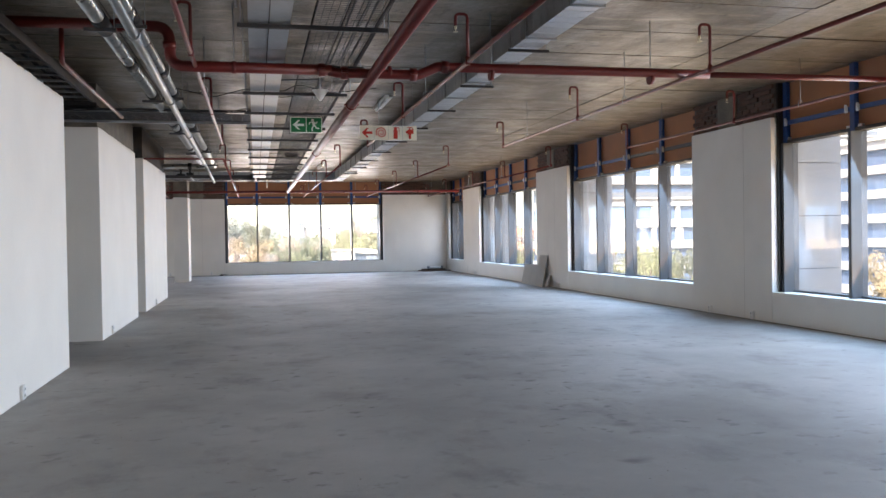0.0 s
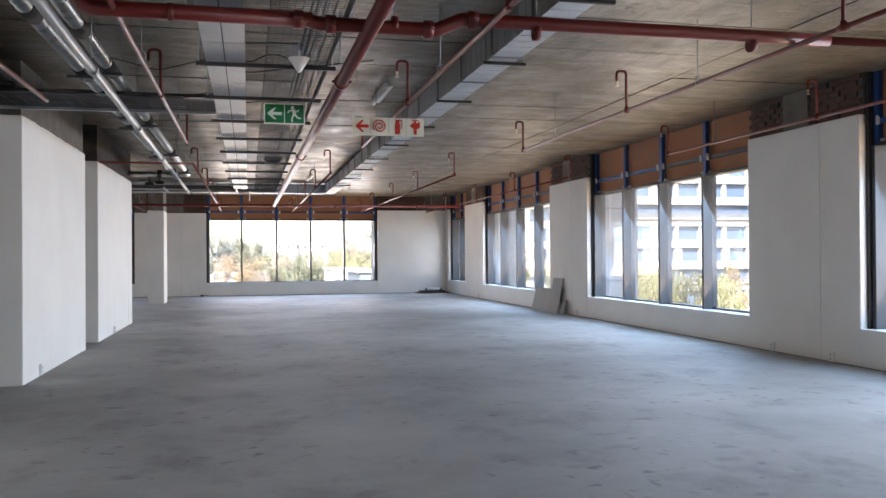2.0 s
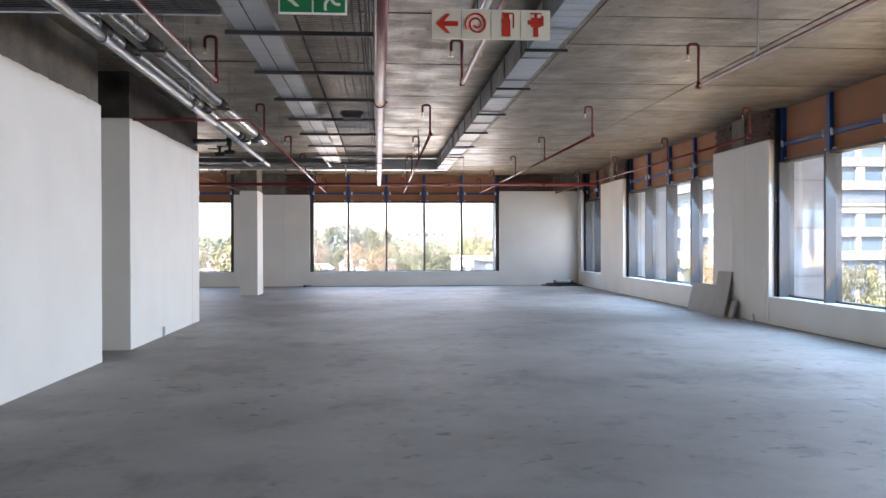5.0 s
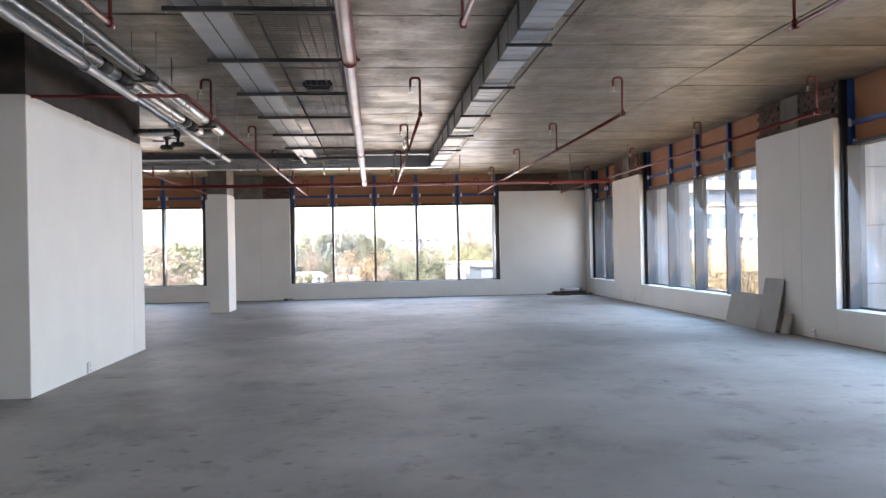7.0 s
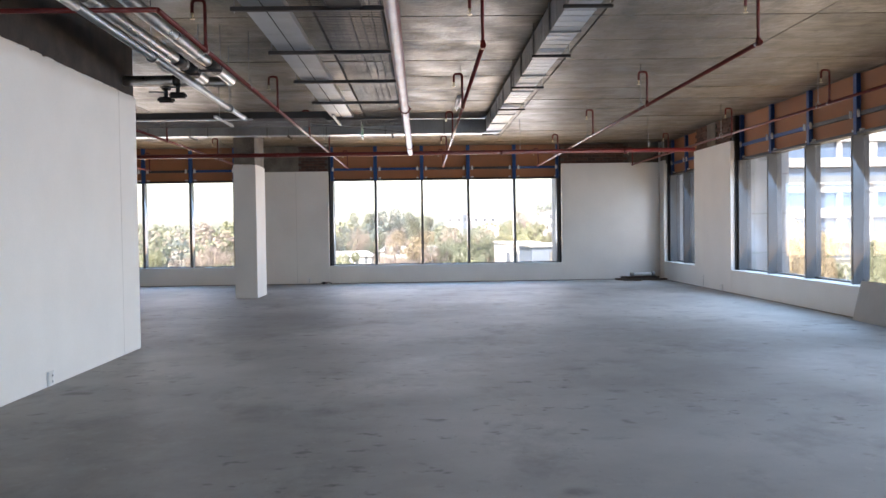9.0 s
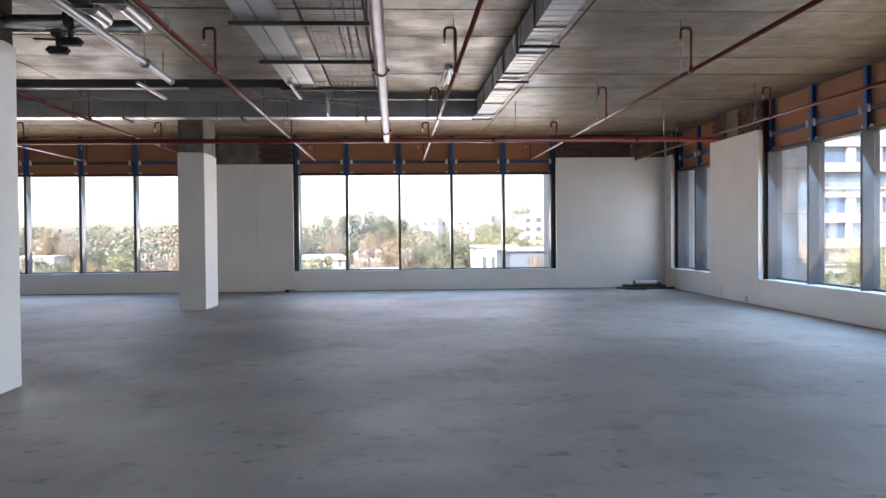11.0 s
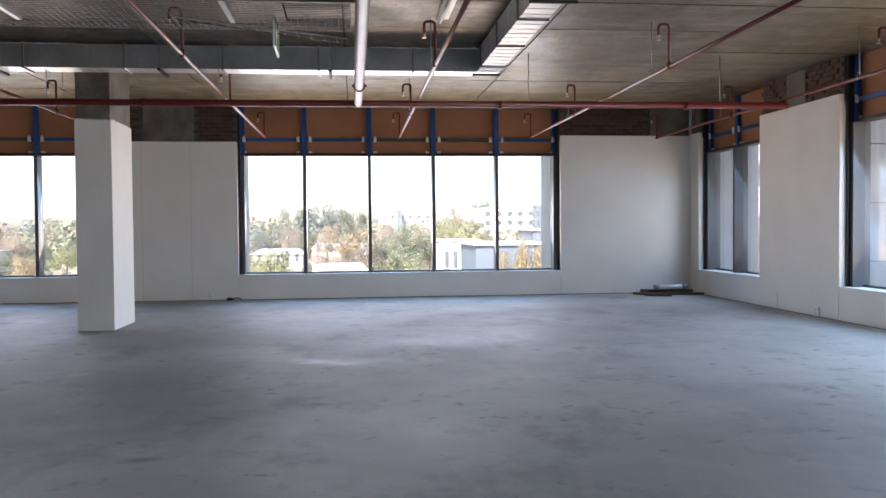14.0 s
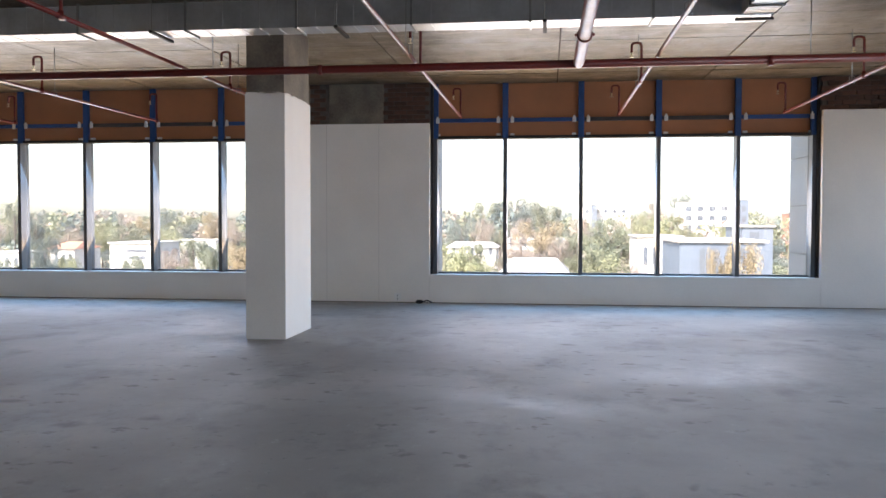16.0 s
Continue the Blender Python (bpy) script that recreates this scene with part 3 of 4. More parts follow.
for x in (-1.95, 2.9, 5.6):
    part("coupling", tube([(x - 0.03, 28.55, 3.125), (x + 0.03, 28.55, 3.125)], 0.056, 14), RED, t)
t = thing("fire_main", "thick glossy red main running the length of the room", "pipe")
part("pipe", tube([(0.99, -4.0, 3.145), (0.913, 28.55, 3.14)], 0.058, 18), RED, t)
for y in (3.0, 8.95, 15.0, 22.0, 27.2):
    x = 0.981 - 0.0023 * y
    coupling(t, (x, y - 0.035, 3.142), (x, y + 0.035, 3.142), 0.072)
    part("rod", tube([(x, y + 0.1, 3.2), (x, y + 0.1, CEIL)], 0.006, 6), GALV_DULL, t, "threaded steel rod")


# ---- air ducts ----
RIB_Y = mesh_of("rib", box(-0.154, 0.154, -0.006, 0.006, -0.005, 0.284), GALV)
RIB_X = mesh_of("rib", box(-0.006, 0.006, -0.17, 0.17, -0.005, 0.304), GALV)


def duct_segment(parent, a, b, along, lo, hi, z0, z1):
    """One sheet-metal length with a standing flange at its start and fine stiffening ribs."""
    if along == "y":
        part("duct_length", box(lo, hi, a, b, z0, z1), GALV, parent)
        part("flange", boxes([(lo - 0.018, hi + 0.018, a - 0.012, a + 0.012, z0 - 0.018, z1 + 0.018)]), GALV_DULL, parent)
        for i in range(1, 6):
            c = a + (b - a) * i / 6
            piece("rib", RIB_Y, parent, pose((lo + hi) / 2, c, z0))
    else:
        part("duct_length", box(a, b, lo, hi, z0, z1), GALV, parent)
        part("flange", boxes([(a - 0.012, a + 0.012, lo - 0.018, hi + 0.018, z0 - 0.018, z1 + 0.018)]), GALV_DULL, parent)
        for i in range(1, 6):
            c = a + (b - a) * i / 6
            piece("rib", RIB_X, parent, pose(c, (lo + hi) / 2, z0))


duct = thing("air_duct", "rectangular galvanised air duct with ribbed underside on black bearers", "duct")
y = -7.0
while y < 28.0:
    duct_segment(duct, y, min(y + 1.24, 28.09), "y", 2.5, 2.8, 3.5, 3.78)
    y += 1.24
for i in range(-2, 10):
    y, end = (7.1 + 2.17 * i, 2.9) if i < 9 else (28.15, 2.82)
    part("bearer", box(2.45, end, y - 0.02, y + 0.02, 3.455, 3.481), RUBBER, duct, "black bearer angle")
    part("rod", tube([(2.47, y, 3.46), (2.47, y, CEIL)], 0.005, 6), GALV_DULL, duct)
    part("rod", tube([(end - 0.02, y, 3.46), (end - 0.02, y, CEIL)], 0.005, 6), GALV_DULL, duct)
cross = thing("air_duct", "galvanised cross duct spanning in front of the end windows", "duct")
x = -12.0
while x < 2.6:
    duct_segment(cross, x, min(x + 1.24, 2.8), "x", 28.1, 28.43, 3.5, 3.8)
    x += 1.24
for x in (-10.2, -8.05, -5.85, -3.66, -1.62, 0.55):
    part("bearer", box(x - 0.02, x + 0.02, 27.97, 28.5, 3.455, 3.482), RUBBER, cross, "black bearer angle")
    part("rod", tube([(x, 28.0, 3.46), (x, 28.0, CEIL)], 0.005, 6), GALV_DULL, cross)


# ---- cable containment ----
tray = thing("cable_trunking", "flat pale galvanised cable trunking on trapeze hangers", "trunking")
y = -5.0
while y < 23.8:
    part("cover", box(-0.27, 0.075, y + 0.004, min(y + 1.65, 23.9) - 0.004, 3.275, 3.335, 0.003), GALV, tray)
    part("seam", box(-0.105, -0.097, y + 0.004, min(y + 1.65, 23.9) - 0.004, 3.271, 3.276), RUBBER, tray)
    y += 1.65
HANGERS = [-4.3 + 1.65 * i for i in range(18)]
for y in HANGERS:
    h = thing("trapeze_hanger", "slotted galvanised strut hung on two threaded rods", "hanger", group="trapeze hangers")
    part("strut", box(-0.36, 0.9, y - 0.02, y + 0.02, 3.234, 3.27, 0.003), DARKSTEEL, h)
    part("rod", tube([(-0.33, y, 3.22), (-0.33, y, CEIL)], 0.005, 6), GALV_DULL, h)
    part("rod", tube([(0.87, y, 3.22), (0.87, y, CEIL)], 0.005, 6), GALV_DULL, h)
mesh = thing("wire_basket", "welded wire cable basket tray", "cable tray")
WIRE = mesh_of("wire", tube([(0, -5, 0), (0, 24.4, 0)], 0.0035, 4), DARKSTEEL)
for i in range(11):
    piece("wire", WIRE, mesh, pose(0.26 + i * 0.057, 0, 3.285))
bm = bmesh.new()
y = -4.0
while y < 24.6:
    add_tube(bm, [(0.26, y, 3.34), (0.26, y, 3.28), (0.83, y, 3.28), (0.83, y, 3.34)], 0.0028, 4)
    y += 0.055
tagged(part("wire_cross", bm, DARKSTEEL, mesh), kind="stuff")
random.seed(3)
for j in range(3):
    c = thing("cable", "grey cable lying loose along the basket tray", "cable", group="cables")
    pts = [(0.55 + 0.09 * j + random.uniform(-0.015, 0.015), y, 3.3 + random.uniform(0, 0.03)) for y in range(-4, 24)]
    part("sheath", tube(fillet(pts, 0.3, 3), 0.009, 6), DARKSTEEL, c)

for j in range(3):
    c = thing("cable", "black cable tied along the edge of the basket", "cable", group="cables")
    pts = [(0.82 + 0.018 * j + random.uniform(-0.012, 0.012), y * 0.8 - 4, 3.33 + 0.012 * j + random.uniform(-0.02, 0.02)) for y in range(0, 35)]
    part("sheath", tube(fillet(pts, 0.3, 3), 0.008, 6), RUBBER, c)

# cross basket at the end of the run, with outrigger struts
mesh = thing("wire_basket", "welded wire basket tray turning across the room", "cable tray")
WIRE_X = mesh_of("wire", tube([(-9, 0, 0), (0.83, 0, 0)], 0.004, 4), DARKSTEEL)
for i in range(21):
    piece("wire", WIRE_X, mesh, pose(0, 23.75 + i * 0.06, 3.285))
for y in (23.75, 24.95):
    piece("wire", WIRE_X, mesh, pose(0, y, 3.345))
bm = bmesh.new()
x = -9.0
while x < 0.8:
    add_tube(bm, [(x, 23.75, 3.345), (x, 23.75, 3.28), (x, 24.95, 3.28), (x, 24.95, 3.345)], 0.0035, 4)
    x += 0.06
tagged(part("wire_cross", bm, DARKSTEEL, mesh), kind="stuff")
part("side_flange", box(-9, -0.1, 23.69, 23.7, 3.262, 3.36, 0.003), DARKSTEEL, mesh, "dark side flange")
part("edge_angle", box(-9, -1.5, 23.66, 23.72, 3.238, 3.26, 0.003), GALV, mesh, "bright galvanised edge angle")
end = thing("basket_offcut", "loose end of wire basket sagging below the tray", "cable tray", pose(-0.7, 24.45, 3.27, -2.5, 2, 0))
part("edge", tube([(0, 0, 0), (1.5, 0.42, 0)], 0.007, 6), GALV, end, "bright cut edge")
part("edge", tube([(0.02, 0.06, 0), (1.5, 0.62, 0)], 0.005, 6), DARKSTEEL, end)
for i in range(12):
    part("wire", tube([(0.12 * i + 0.06, 0.0336 * i + 0.017, 0), (0.12 * i + 0.09, 0.0454 * i + 0.1, 0)], 0.004, 4), GALV_DULL, end)
for x in (-4.6, -2.0, -0.2):
    h = thing("trapeze_hanger", "slotted galvanised strut hung on two threaded rods", "hanger", group="trapeze hangers")
    part("strut", box(x - 0.02, x + 0.02, 23.3, 24.5, 3.235, 3.265), GALV, h)
    part("rod", tube([(x, 23.6, 3.25), (x, 23.6, CEIL)], 0.005, 6), GALV_DULL, h)
    part("rod", tube([(x, 24.42, 3.25), (x, 24.42, CEIL)], 0.005, 6), GALV_DULL, h)
t = thing("cable_tray", "wide wire mesh cable tray crossing to the trunking", "cable tray")
CROSS_WIRE = mesh_of("wire", tube([(-4.2, 0, 0), (-0.28, 0, 0)], 0.004, 4), DARKSTEEL)
for i in range(17):
    piece("wire", CROSS_WIRE, t, pose(0, 10.82 + i * 0.048, 3.272))
SHORT_WIRE = mesh_of("wire", tube([(0, 10.8, 0.07), (0, 10.81, 0), (0, 11.62, 0)], 0.003, 4), DARKSTEEL)
for i in range(26):
    piece("wire", SHORT_WIRE, t, pose(-4.15 + i * 0.15, 0, 3.268))
part("lip", box(-4.2, -0.28, 11.62, 11.632, 3.235, 3.34, 0.002), GALV, t, "bright galvanised edge angle")
part("lip", box(-4.2, -0.28, 11.585, 11.619, 3.235, 3.241), GALV, t)
part("end_plate", box(-0.62, -0.284, 11.0, 11.58, 3.276, 3.29), DARKSTEEL, t, "dark end plate")
part("cover", box(-4.2, -0.64, 10.86, 11.56, 3.33, 3.336), DARKSTEEL, t, "dark cover sheet")
for k in range(3):
    c = thing("cable", "black cable lying along the mesh tray", "cable", group="cables")
    part("sheath", tube(fillet([(x, 10.78 + 0.02 * k + 0.02 * math.sin(2.1 * x + k), 3.31 + 0.02 * math.sin(3 * x + 2 * k)) for x in (-4.2, -3.4, -2.6, -1.8, -1.1, -0.5, -0.1)], 0.2, 3), 0.008, 6), RUBBER, c)
lad = thing("cable_ladder", "dark cable ladder above the core wall", "cable tray")
for x in (-2.42, -3.3):
    part("side_rail", box(x - 0.02, x + 0.02, -6, 11.4, 3.42, 3.53, 0.003), DARKSTEEL, lad)
RUNG = mesh_of("rung", box(-3.29, -2.43, -0.02, 0.02, 3.43, 3.455), GALV_DULL)
for i in range(44):
    piece("rung", RUNG, lad, pose(0, -5.8 + 0.4 * i, 0))
random.seed(8)
for j in range(4):
    c = thing("cable", "black cable lying along the cable ladder", "cable", group="cables")
    pts = [(-2.62 - 0.14 * j + random.uniform(-0.02, 0.02), y, 3.48 + random.uniform(0, 0.02)) for y in range(-6, 12)]
    part("sheath", tube(fillet(pts, 0.3, 3), 0.016, 6), RUBBER, c)
c = thing("cable_coil", "coiled black cable hanging at the end of the ladder", "cable")
part("sheath", tube([(-2.75 + 0.36 * math.cos(a * 0.5), 11.0 + 0.16 * math.sin(a * 0.5), 3.35 + 0.002 * a) for a in range(40)], 0.014, 6), RUBBER, c)
for k, (x, y, dx) in enumerate(((-0.35, 10.95, 0.9), (-0.3, 9.3, 0.85), (0.3, 8.9, 0.4))):
    c = thing("cable", "thin dark cable drooping between hangers", "cable", group="cables")
    part("sheath", tube(fillet([(x - dx, y, 3.36), (x - dx / 2, y + 0.05, 3.27), (x, y, 3.38), (x + 0.4, y + 0.1, 3.29), (x + 0.95, y - 0.1, 3.33)], 0.2, 5), 0.005, 6), RUBBER, c)
jb = thing("junction_box", "dark round junction box on the wire basket", "box", pose(0.55, 17.0, 3.29))
part("body", box(-0.16, 0.16, -0.2, 0.2, -0.03, 0.05, 0.02), DARKSTEEL, jb)
part("lid", box(-0.13, 0.13, -0.16, 0.16, -0.045, -0.032, 0.006), RUBBER, jb)

# insulated pipes along the core
for x, z, r, yb in ((-1.25, 3.4, 0.062, 21.2), (-1.5, 3.36, 0.062, 20.85)):
    t = thing("insulated_pipe", "silver foil lagged pipe with black joint sleeves", "pipe", group="lagged pipes")
    part("lagging", tube(fillet([(x, -4, z), (x, yb, z), (-5.8, yb, z)], 0.14, 8), r, 16), FOIL, t)
    for y in (6.6, 11.3, 14.9, 18.4):
        part("joint", tube([(x, y + 2.2 * (x + 2), z), (x, y + 2.2 * (x + 2) + 0.3, z)], r + 0.006, 14), RUBBER, t, "black rubber joint sleeve")
    for y in (5.9, 9.7, 13.1, 16.6, 19.9):
        part("joint", tube([(x, y, z), (x, y + 0.46, z)], r + 0.009, 14), RUBBER, t, "black rubber joint sleeve")
        part("bracket", box(x - 0.13, x + 0.13, y + 0.15, y + 0.18, z - r - 0.03, z - r), DARKSTEEL, t)
        part("rod", tube([(x + 0.115, y + 0.165, z - r), (x + 0.115, y + 0.165, CEIL)], 0.005, 6), GALV_DULL, t)
for x, y in ((-2.1, 21.2), (-1.85, 20.85)):
    v = thing("valve", "black butterfly valve hanging under a lagged pipe", "valve", group="valves")
    part("stem", tube([(x, y, 3.32), (x, y, 3.2)], 0.025, 8), RUBBER, v)
    part("body", box(x - 0.1, x + 0.1, y - 0.06, y + 0.06, 3.14, 3.21, 0.02), RUBBER, v)
    part("collar", tube([(x - 0.045, y, 3.38), (x + 0.045, y, 3.38)], 0.085, 12), RUBBER, v)
    part("lever", tube([(x, y - 0.02, 3.27), (x - 0.2, y - 0.06, 3.27)], 0.01, 6), DARKSTEEL, v)
t = thing("conduit_pipe", "bright galvanised pipe ending in an open mouth", "pipe")
part("pipe", tube([(-1.24, 16.0, 3.06), (-1.31, 22.1, 3.06)], 0.034, 14), GALV_DULL, t)
part("pipe", tube([(-1.02, -4, 3.06), (-1.245, 16.3, 3.06)], 0.038, 14), GALV_DULL, t, "wider galvanised run")
part("end_cap", tube([(-1.31, 22.1, 3.06), (-1.31, 22.16, 3.06)], 0.042, 14), GALV_DULL, t)
for y in (5.2, 8.4, 11.6, 14.8, 18.0, 21.2):
    x = -1.02 - 0.29 * (y + 4) / 26.1
    part("clip", tube([(x, y, 3.06), (x, y + 0.05, 3.06)], 0.052, 12), GALV_DULL, t)
    part("rod", tube([(x, y, 3.09), (x, y, CEIL)], 0.005, 6), GALV_DULL, t)

# thin conduit on the soffit
t = thing("soffit_conduit", "thin grey conduit run along the soffit", "pipe")
part("run", tube(fillet([(-2.4, 5.6, 3.8), (-0.42, 5.6, 3.8), (-0.36, 5.6, 3.4)], 0.08), 0.012, 8), GALV_DULL, t)

# ---- soffit fittings ----
for x, y in ((1.93, 12.9), (1.84, 25.9), (1.93, 0.5)):
    lamp = thing("batten_light", "unlit white fluorescent batten fixed to the soffit", "light", group="batten lights")
    part("body", box(x - 0.035, x + 0.035, y - 0.65, y + 0.65, CEIL - 0.07, CEIL - 0.004, 0.006), WHITE, lamp)
    part("diffuser", tube([(x - 0.0, y - 0.6, CEIL - 0.09), (x - 0.0, y + 0.6, CEIL - 0.09)], 0.018, 8), CLIP, lamp, "white tube")
    part("reflector", box(x + 0.045, x + 0.1, y - 0.62, y + 0.62, CEIL - 0.05, CEIL - 0.04), WHITE, lamp)
cone = thing("hanging_sensor", "white cone-shaped device hung from the basket", "sensor", pose(0.53, 8.35, 3.15))
bm = bmesh.new()
bmesh.ops.create_cone(bm, cap_ends=True, segments=18, radius1=0.015, radius2=0.095, depth=0.12)
part("cone", bm, WHITE, cone)
part("stem", tube([(0, 0, 0.07), (0, 0, 0.2)], 0.012, 6), WHITE, cone)
part("arm", tube([(-0.45, 0, 0.17), (0.02, 0, 0.19)], 0.008, 6), DARKSTEEL, cone)


# ---- signs ----
def flat(points, y=-0.014, t=0.004):
    """A thin raised symbol from an outline in the x, z plane."""
    bm = bmesh.new()
    vs = [bm.verts.new((x, y, z)) for x, z in points]
    f = bm.faces.new(vs)
    bmesh.ops.recalc_face_normals(bm, faces=[f])
    r = bmesh.ops.extrude_face_region(bm, geom=[f])
    bmesh.ops.translate(bm, verts=[v for v in r["geom"] if isinstance(v, bmesh.types.BMVert)], vec=(0, t, 0))
    bmesh.ops.recalc_face_normals(bm, faces=bm.faces)
    return bm


def arrow(cx, cz, s):
    return [(cx + s * a, cz + s * b) for a, b in ((-1, 0), (-0.05, 0.85), (0.3, 0.85), (-0.25, 0.22), (1, 0.22), (1, -0.22), (-0.25, -0.22), (0.3, -0.85), (-0.05, -0.85))]


def limb(a, b, w):
    d = (Vector(b) - Vector(a)).normalized()
    n = Vector((-d.y, d.x)) * w
    return [tuple(Vector(a) + n), tuple(Vector(b) + n), tuple(Vector(b) - n), tuple(Vector(a) - n)]


def exit_sign(m, label):
    ex = thing("exit_sign", label, "sign", m)
    part("board", box(-0.265, 0.265, -0.008, 0.012, -0.14, 0.14, 0.003), SIGN_WHITE, ex)
    part("panel", box(-0.25, -0.008, -0.012, -0.008, -0.125, 0.125), SIGN_GREEN, ex, "green panel")
    part("panel", box(0.008, 0.25, -0.012, -0.008, -0.125, 0.125), SIGN_GREEN, ex, "green panel")
    part("arrow", flat(arrow(-0.13, 0, 0.095)), SIGN_WHITE, ex, "white arrow")
    bm = flat([(0.105 + 0.024 * math.cos(a), 0.085 + 0.024 * math.sin(a)) for a in (k * math.pi / 6 for k in range(12))])
    for a, b, w in (((0.115, 0.06), (0.13, -0.01), 0.022), ((0.115, 0.05), (0.06, 0.045), 0.009), ((0.06, 0.045), (0.045, 0.01), 0.009), ((0.12, 0.045), (0.165, 0.03), 0.009),
                    ((0.165, 0.03), (0.185, 0.06), 0.009), ((0.135, -0.005), (0.17, -0.055), 0.012), ((0.17, -0.055), (0.215, -0.06), 0.011), ((0.125, -0.005), (0.095, -0.06), 0.012), ((0.095, -0.06), (0.1, -0.11), 0.011)):
        extra = flat(limb(a, b, w))
        me = bpy.data.meshes.new("limb")
        extra.to_mesh(me)
        extra.free()
        bm.from_mesh(me)
        bpy.data.meshes.remove(me)
    part("pictogram", bm, SIGN_WHITE, ex, "white door and arrow pictogram")
    for x in (-0.2, 0.2):
        part("wire", tube([(x, 0, 0.14), (x, 0, (CEIL - m.translation.z) / m.to_scale().z)], 0.002, 5), GALV_DULL, ex)
    return ex


exit_sign(pose(0.50, 10.65, 3.11) @ Matrix.Diagonal((0.86, 1, 0.82, 1)), "hanging green exit sign with white arrow and pictogram")
exit_sign(pose(0.14, 24.85, 3.2, 0, 0, 91), "green exit sign hanging edge-on beside the basket tray")
fs = thing("fire_sign", "hanging cream sign with four red fire equipment symbols", "sign", pose(1.765, 11.1, 3.066) @ Matrix.Diagonal((0.85, 1, 0.88, 1)))
part("board", box(-0.515, 0.515, -0.008, 0.012, -0.125, 0.125, 0.003), SIGN_CREAM, fs)
for k in range(3):
    part("divider", box(-0.262 + 0.257 * k, -0.258 + 0.257 * k, -0.011, -0.008, -0.12, 0.12), GALV_DULL, fs)
part("arrow", flat(arrow(-0.385, 0, 0.095)), SIGN_RED, fs, "red arrow")
part("hose_symbol", tube([(-0.13 + 0.011 * a / 4 * math.cos(a * 0.45) , -0.012, 0.011 * a / 4 * math.sin(a * 0.45)) for a in range(8, 37)], 0.009, 5), SIGN_RED, fs, "red hose reel spiral")
bm = boxes([(0.09, 0.165, -0.014, -0.008, -0.1, 0.05), (0.1, 0.155, -0.014, -0.008, 0.05, 0.085), (0.09, 0.19, -0.014, -0.008, 0.085, 0.1), (0.185, 0.198, -0.014, -0.008, -0.03, 0.09)], 0.004)
part("extinguisher_symbol", bm, SIGN_RED, fs, "red extinguisher symbol")
bm = boxes([(0.345, 0.43, -0.014, -0.008, -0.02, 0.06), (0.365, 0.41, -0.014, -0.008, -0.1, -0.02), (0.43, 0.455, -0.014, -0.008, -0.01, 0.08), (0.375, 0.4, -0.014, -0.008, 0.06, 0.09), (0.335, 0.44, -0.014, -0.008, 0.09, 0.102), (0.315, 0.345, -0.014, -0.008, 0.0, 0.04)], 0.004)
part("hydrant_symbol", bm, SIGN_RED, fs, "red hydrant symbol")
for x in (-0.45, 0.45):
    part("wire", tube([(x, 0, 0.12), (x, 0, (CEIL - 3.066) / 0.88)], 0.002, 5), GALV_DULL, fs)


# ---- things low down ----
def socket(m, label="white socket outlet low on the wall"):
    s = thing("wall_socket", label, "socket", m, "wall sockets")
    part("back_box", box(-0.06, 0.06, -0.028, -0.002, 0.01, 0.15, 0.006), WHITE, s)
    for z in (0.05, 0.11):
        part("outlet", tube([(0, -0.034, z), (0, -0.029, z)], 0.022, 10), CLIP, s)
        part("slot", box(-0.008, 0.008, -0.0355, -0.0345, z - 0.01, z + 0.01), DARKSTEEL, s)


for y in (12.3, 10.97, 20.07, 28.97, 3.3):
    socket(pose(EAST, y, 0.0, 0, 0, -90))
socket(pose(CORE, 18.55, 0.0, 0, 0, 90))
socket(pose(CORE, 12.55, 0.0, 0, 0, 90))
socket(pose(CORE + 0.08, 6.96, 0.0, 0, 0, 90))
socket(pose(-3.62, NORTH, 0.02))
socket(pose(-2.02, NORTH, 0.02))
GROOVE = material("dark board joint", (0.20, 0.195, 0.185), 0.9)
for y in (30.2, 19.55, 21.0):
    tagged(part("trim", box(EAST - 0.002, EAST + 0.01, y - 0.004, y + 0.004, 0, 0.3 if y > 30 else 3.0), GROOVE if y > 30 else PLASTER_B), "fine vertical board joint", "trim", kind="structure")
bx = thing("cable_end", "black capped cable end at the foot of the wall", "cable", pose(-1.6, 33.74, 0))
part("cap", box(-0.08, 0.04, -0.04, 0.04, 0, 0.06, 0.015), RUBBER, bx)
part("tail", tube(fillet([(0.04, 0, 0.03), (0.12, -0.02, 0.06), (0.2, 0.02, 0.02)], 0.05), 0.012, 6), RUBBER, bx)

BOARD_GREY = material("grey paper-faced board", (0.47, 0.455, 0.43), 0.85, vary=0.08, scale=3, fine=60)


def leaning_board(y0, y1, height, x_foot, x_top, label, thick=0.016, skew=0.0):
    b = thing("leaning_board", label, "board", group="boards against the wall")
    tilt = math.atan2(x_top - x_foot, height)
    m = Matrix.Translation((x_foot, (y0 + y1) / 2, 0)) @ Matrix.Rotation(tilt, 4, "Y") @ Matrix.Rotation(skew, 4, "X")
    half = abs(y1 - y0) / 2
    lift = abs(math.sin(skew)) * half
    part("sheet", box(0, thick, -half, half, lift, math.hypot(height, x_top - x_foot), 0.003, m), BOARD_GREY, b)


leaning_board(21.68, 22.95, 0.6, 7.68, 7.82, "square offcut of grey board leaning below the sill")
leaning_board(20.93, 21.6, 0.89, 7.65, 7.83, "tall narrow grey board leaning on the wall pier")
leaning_board(20.62, 20.82, 0.34, 7.68, 7.79, "short thick grey offcut leaning on the wall pier", 0.05, -0.12)

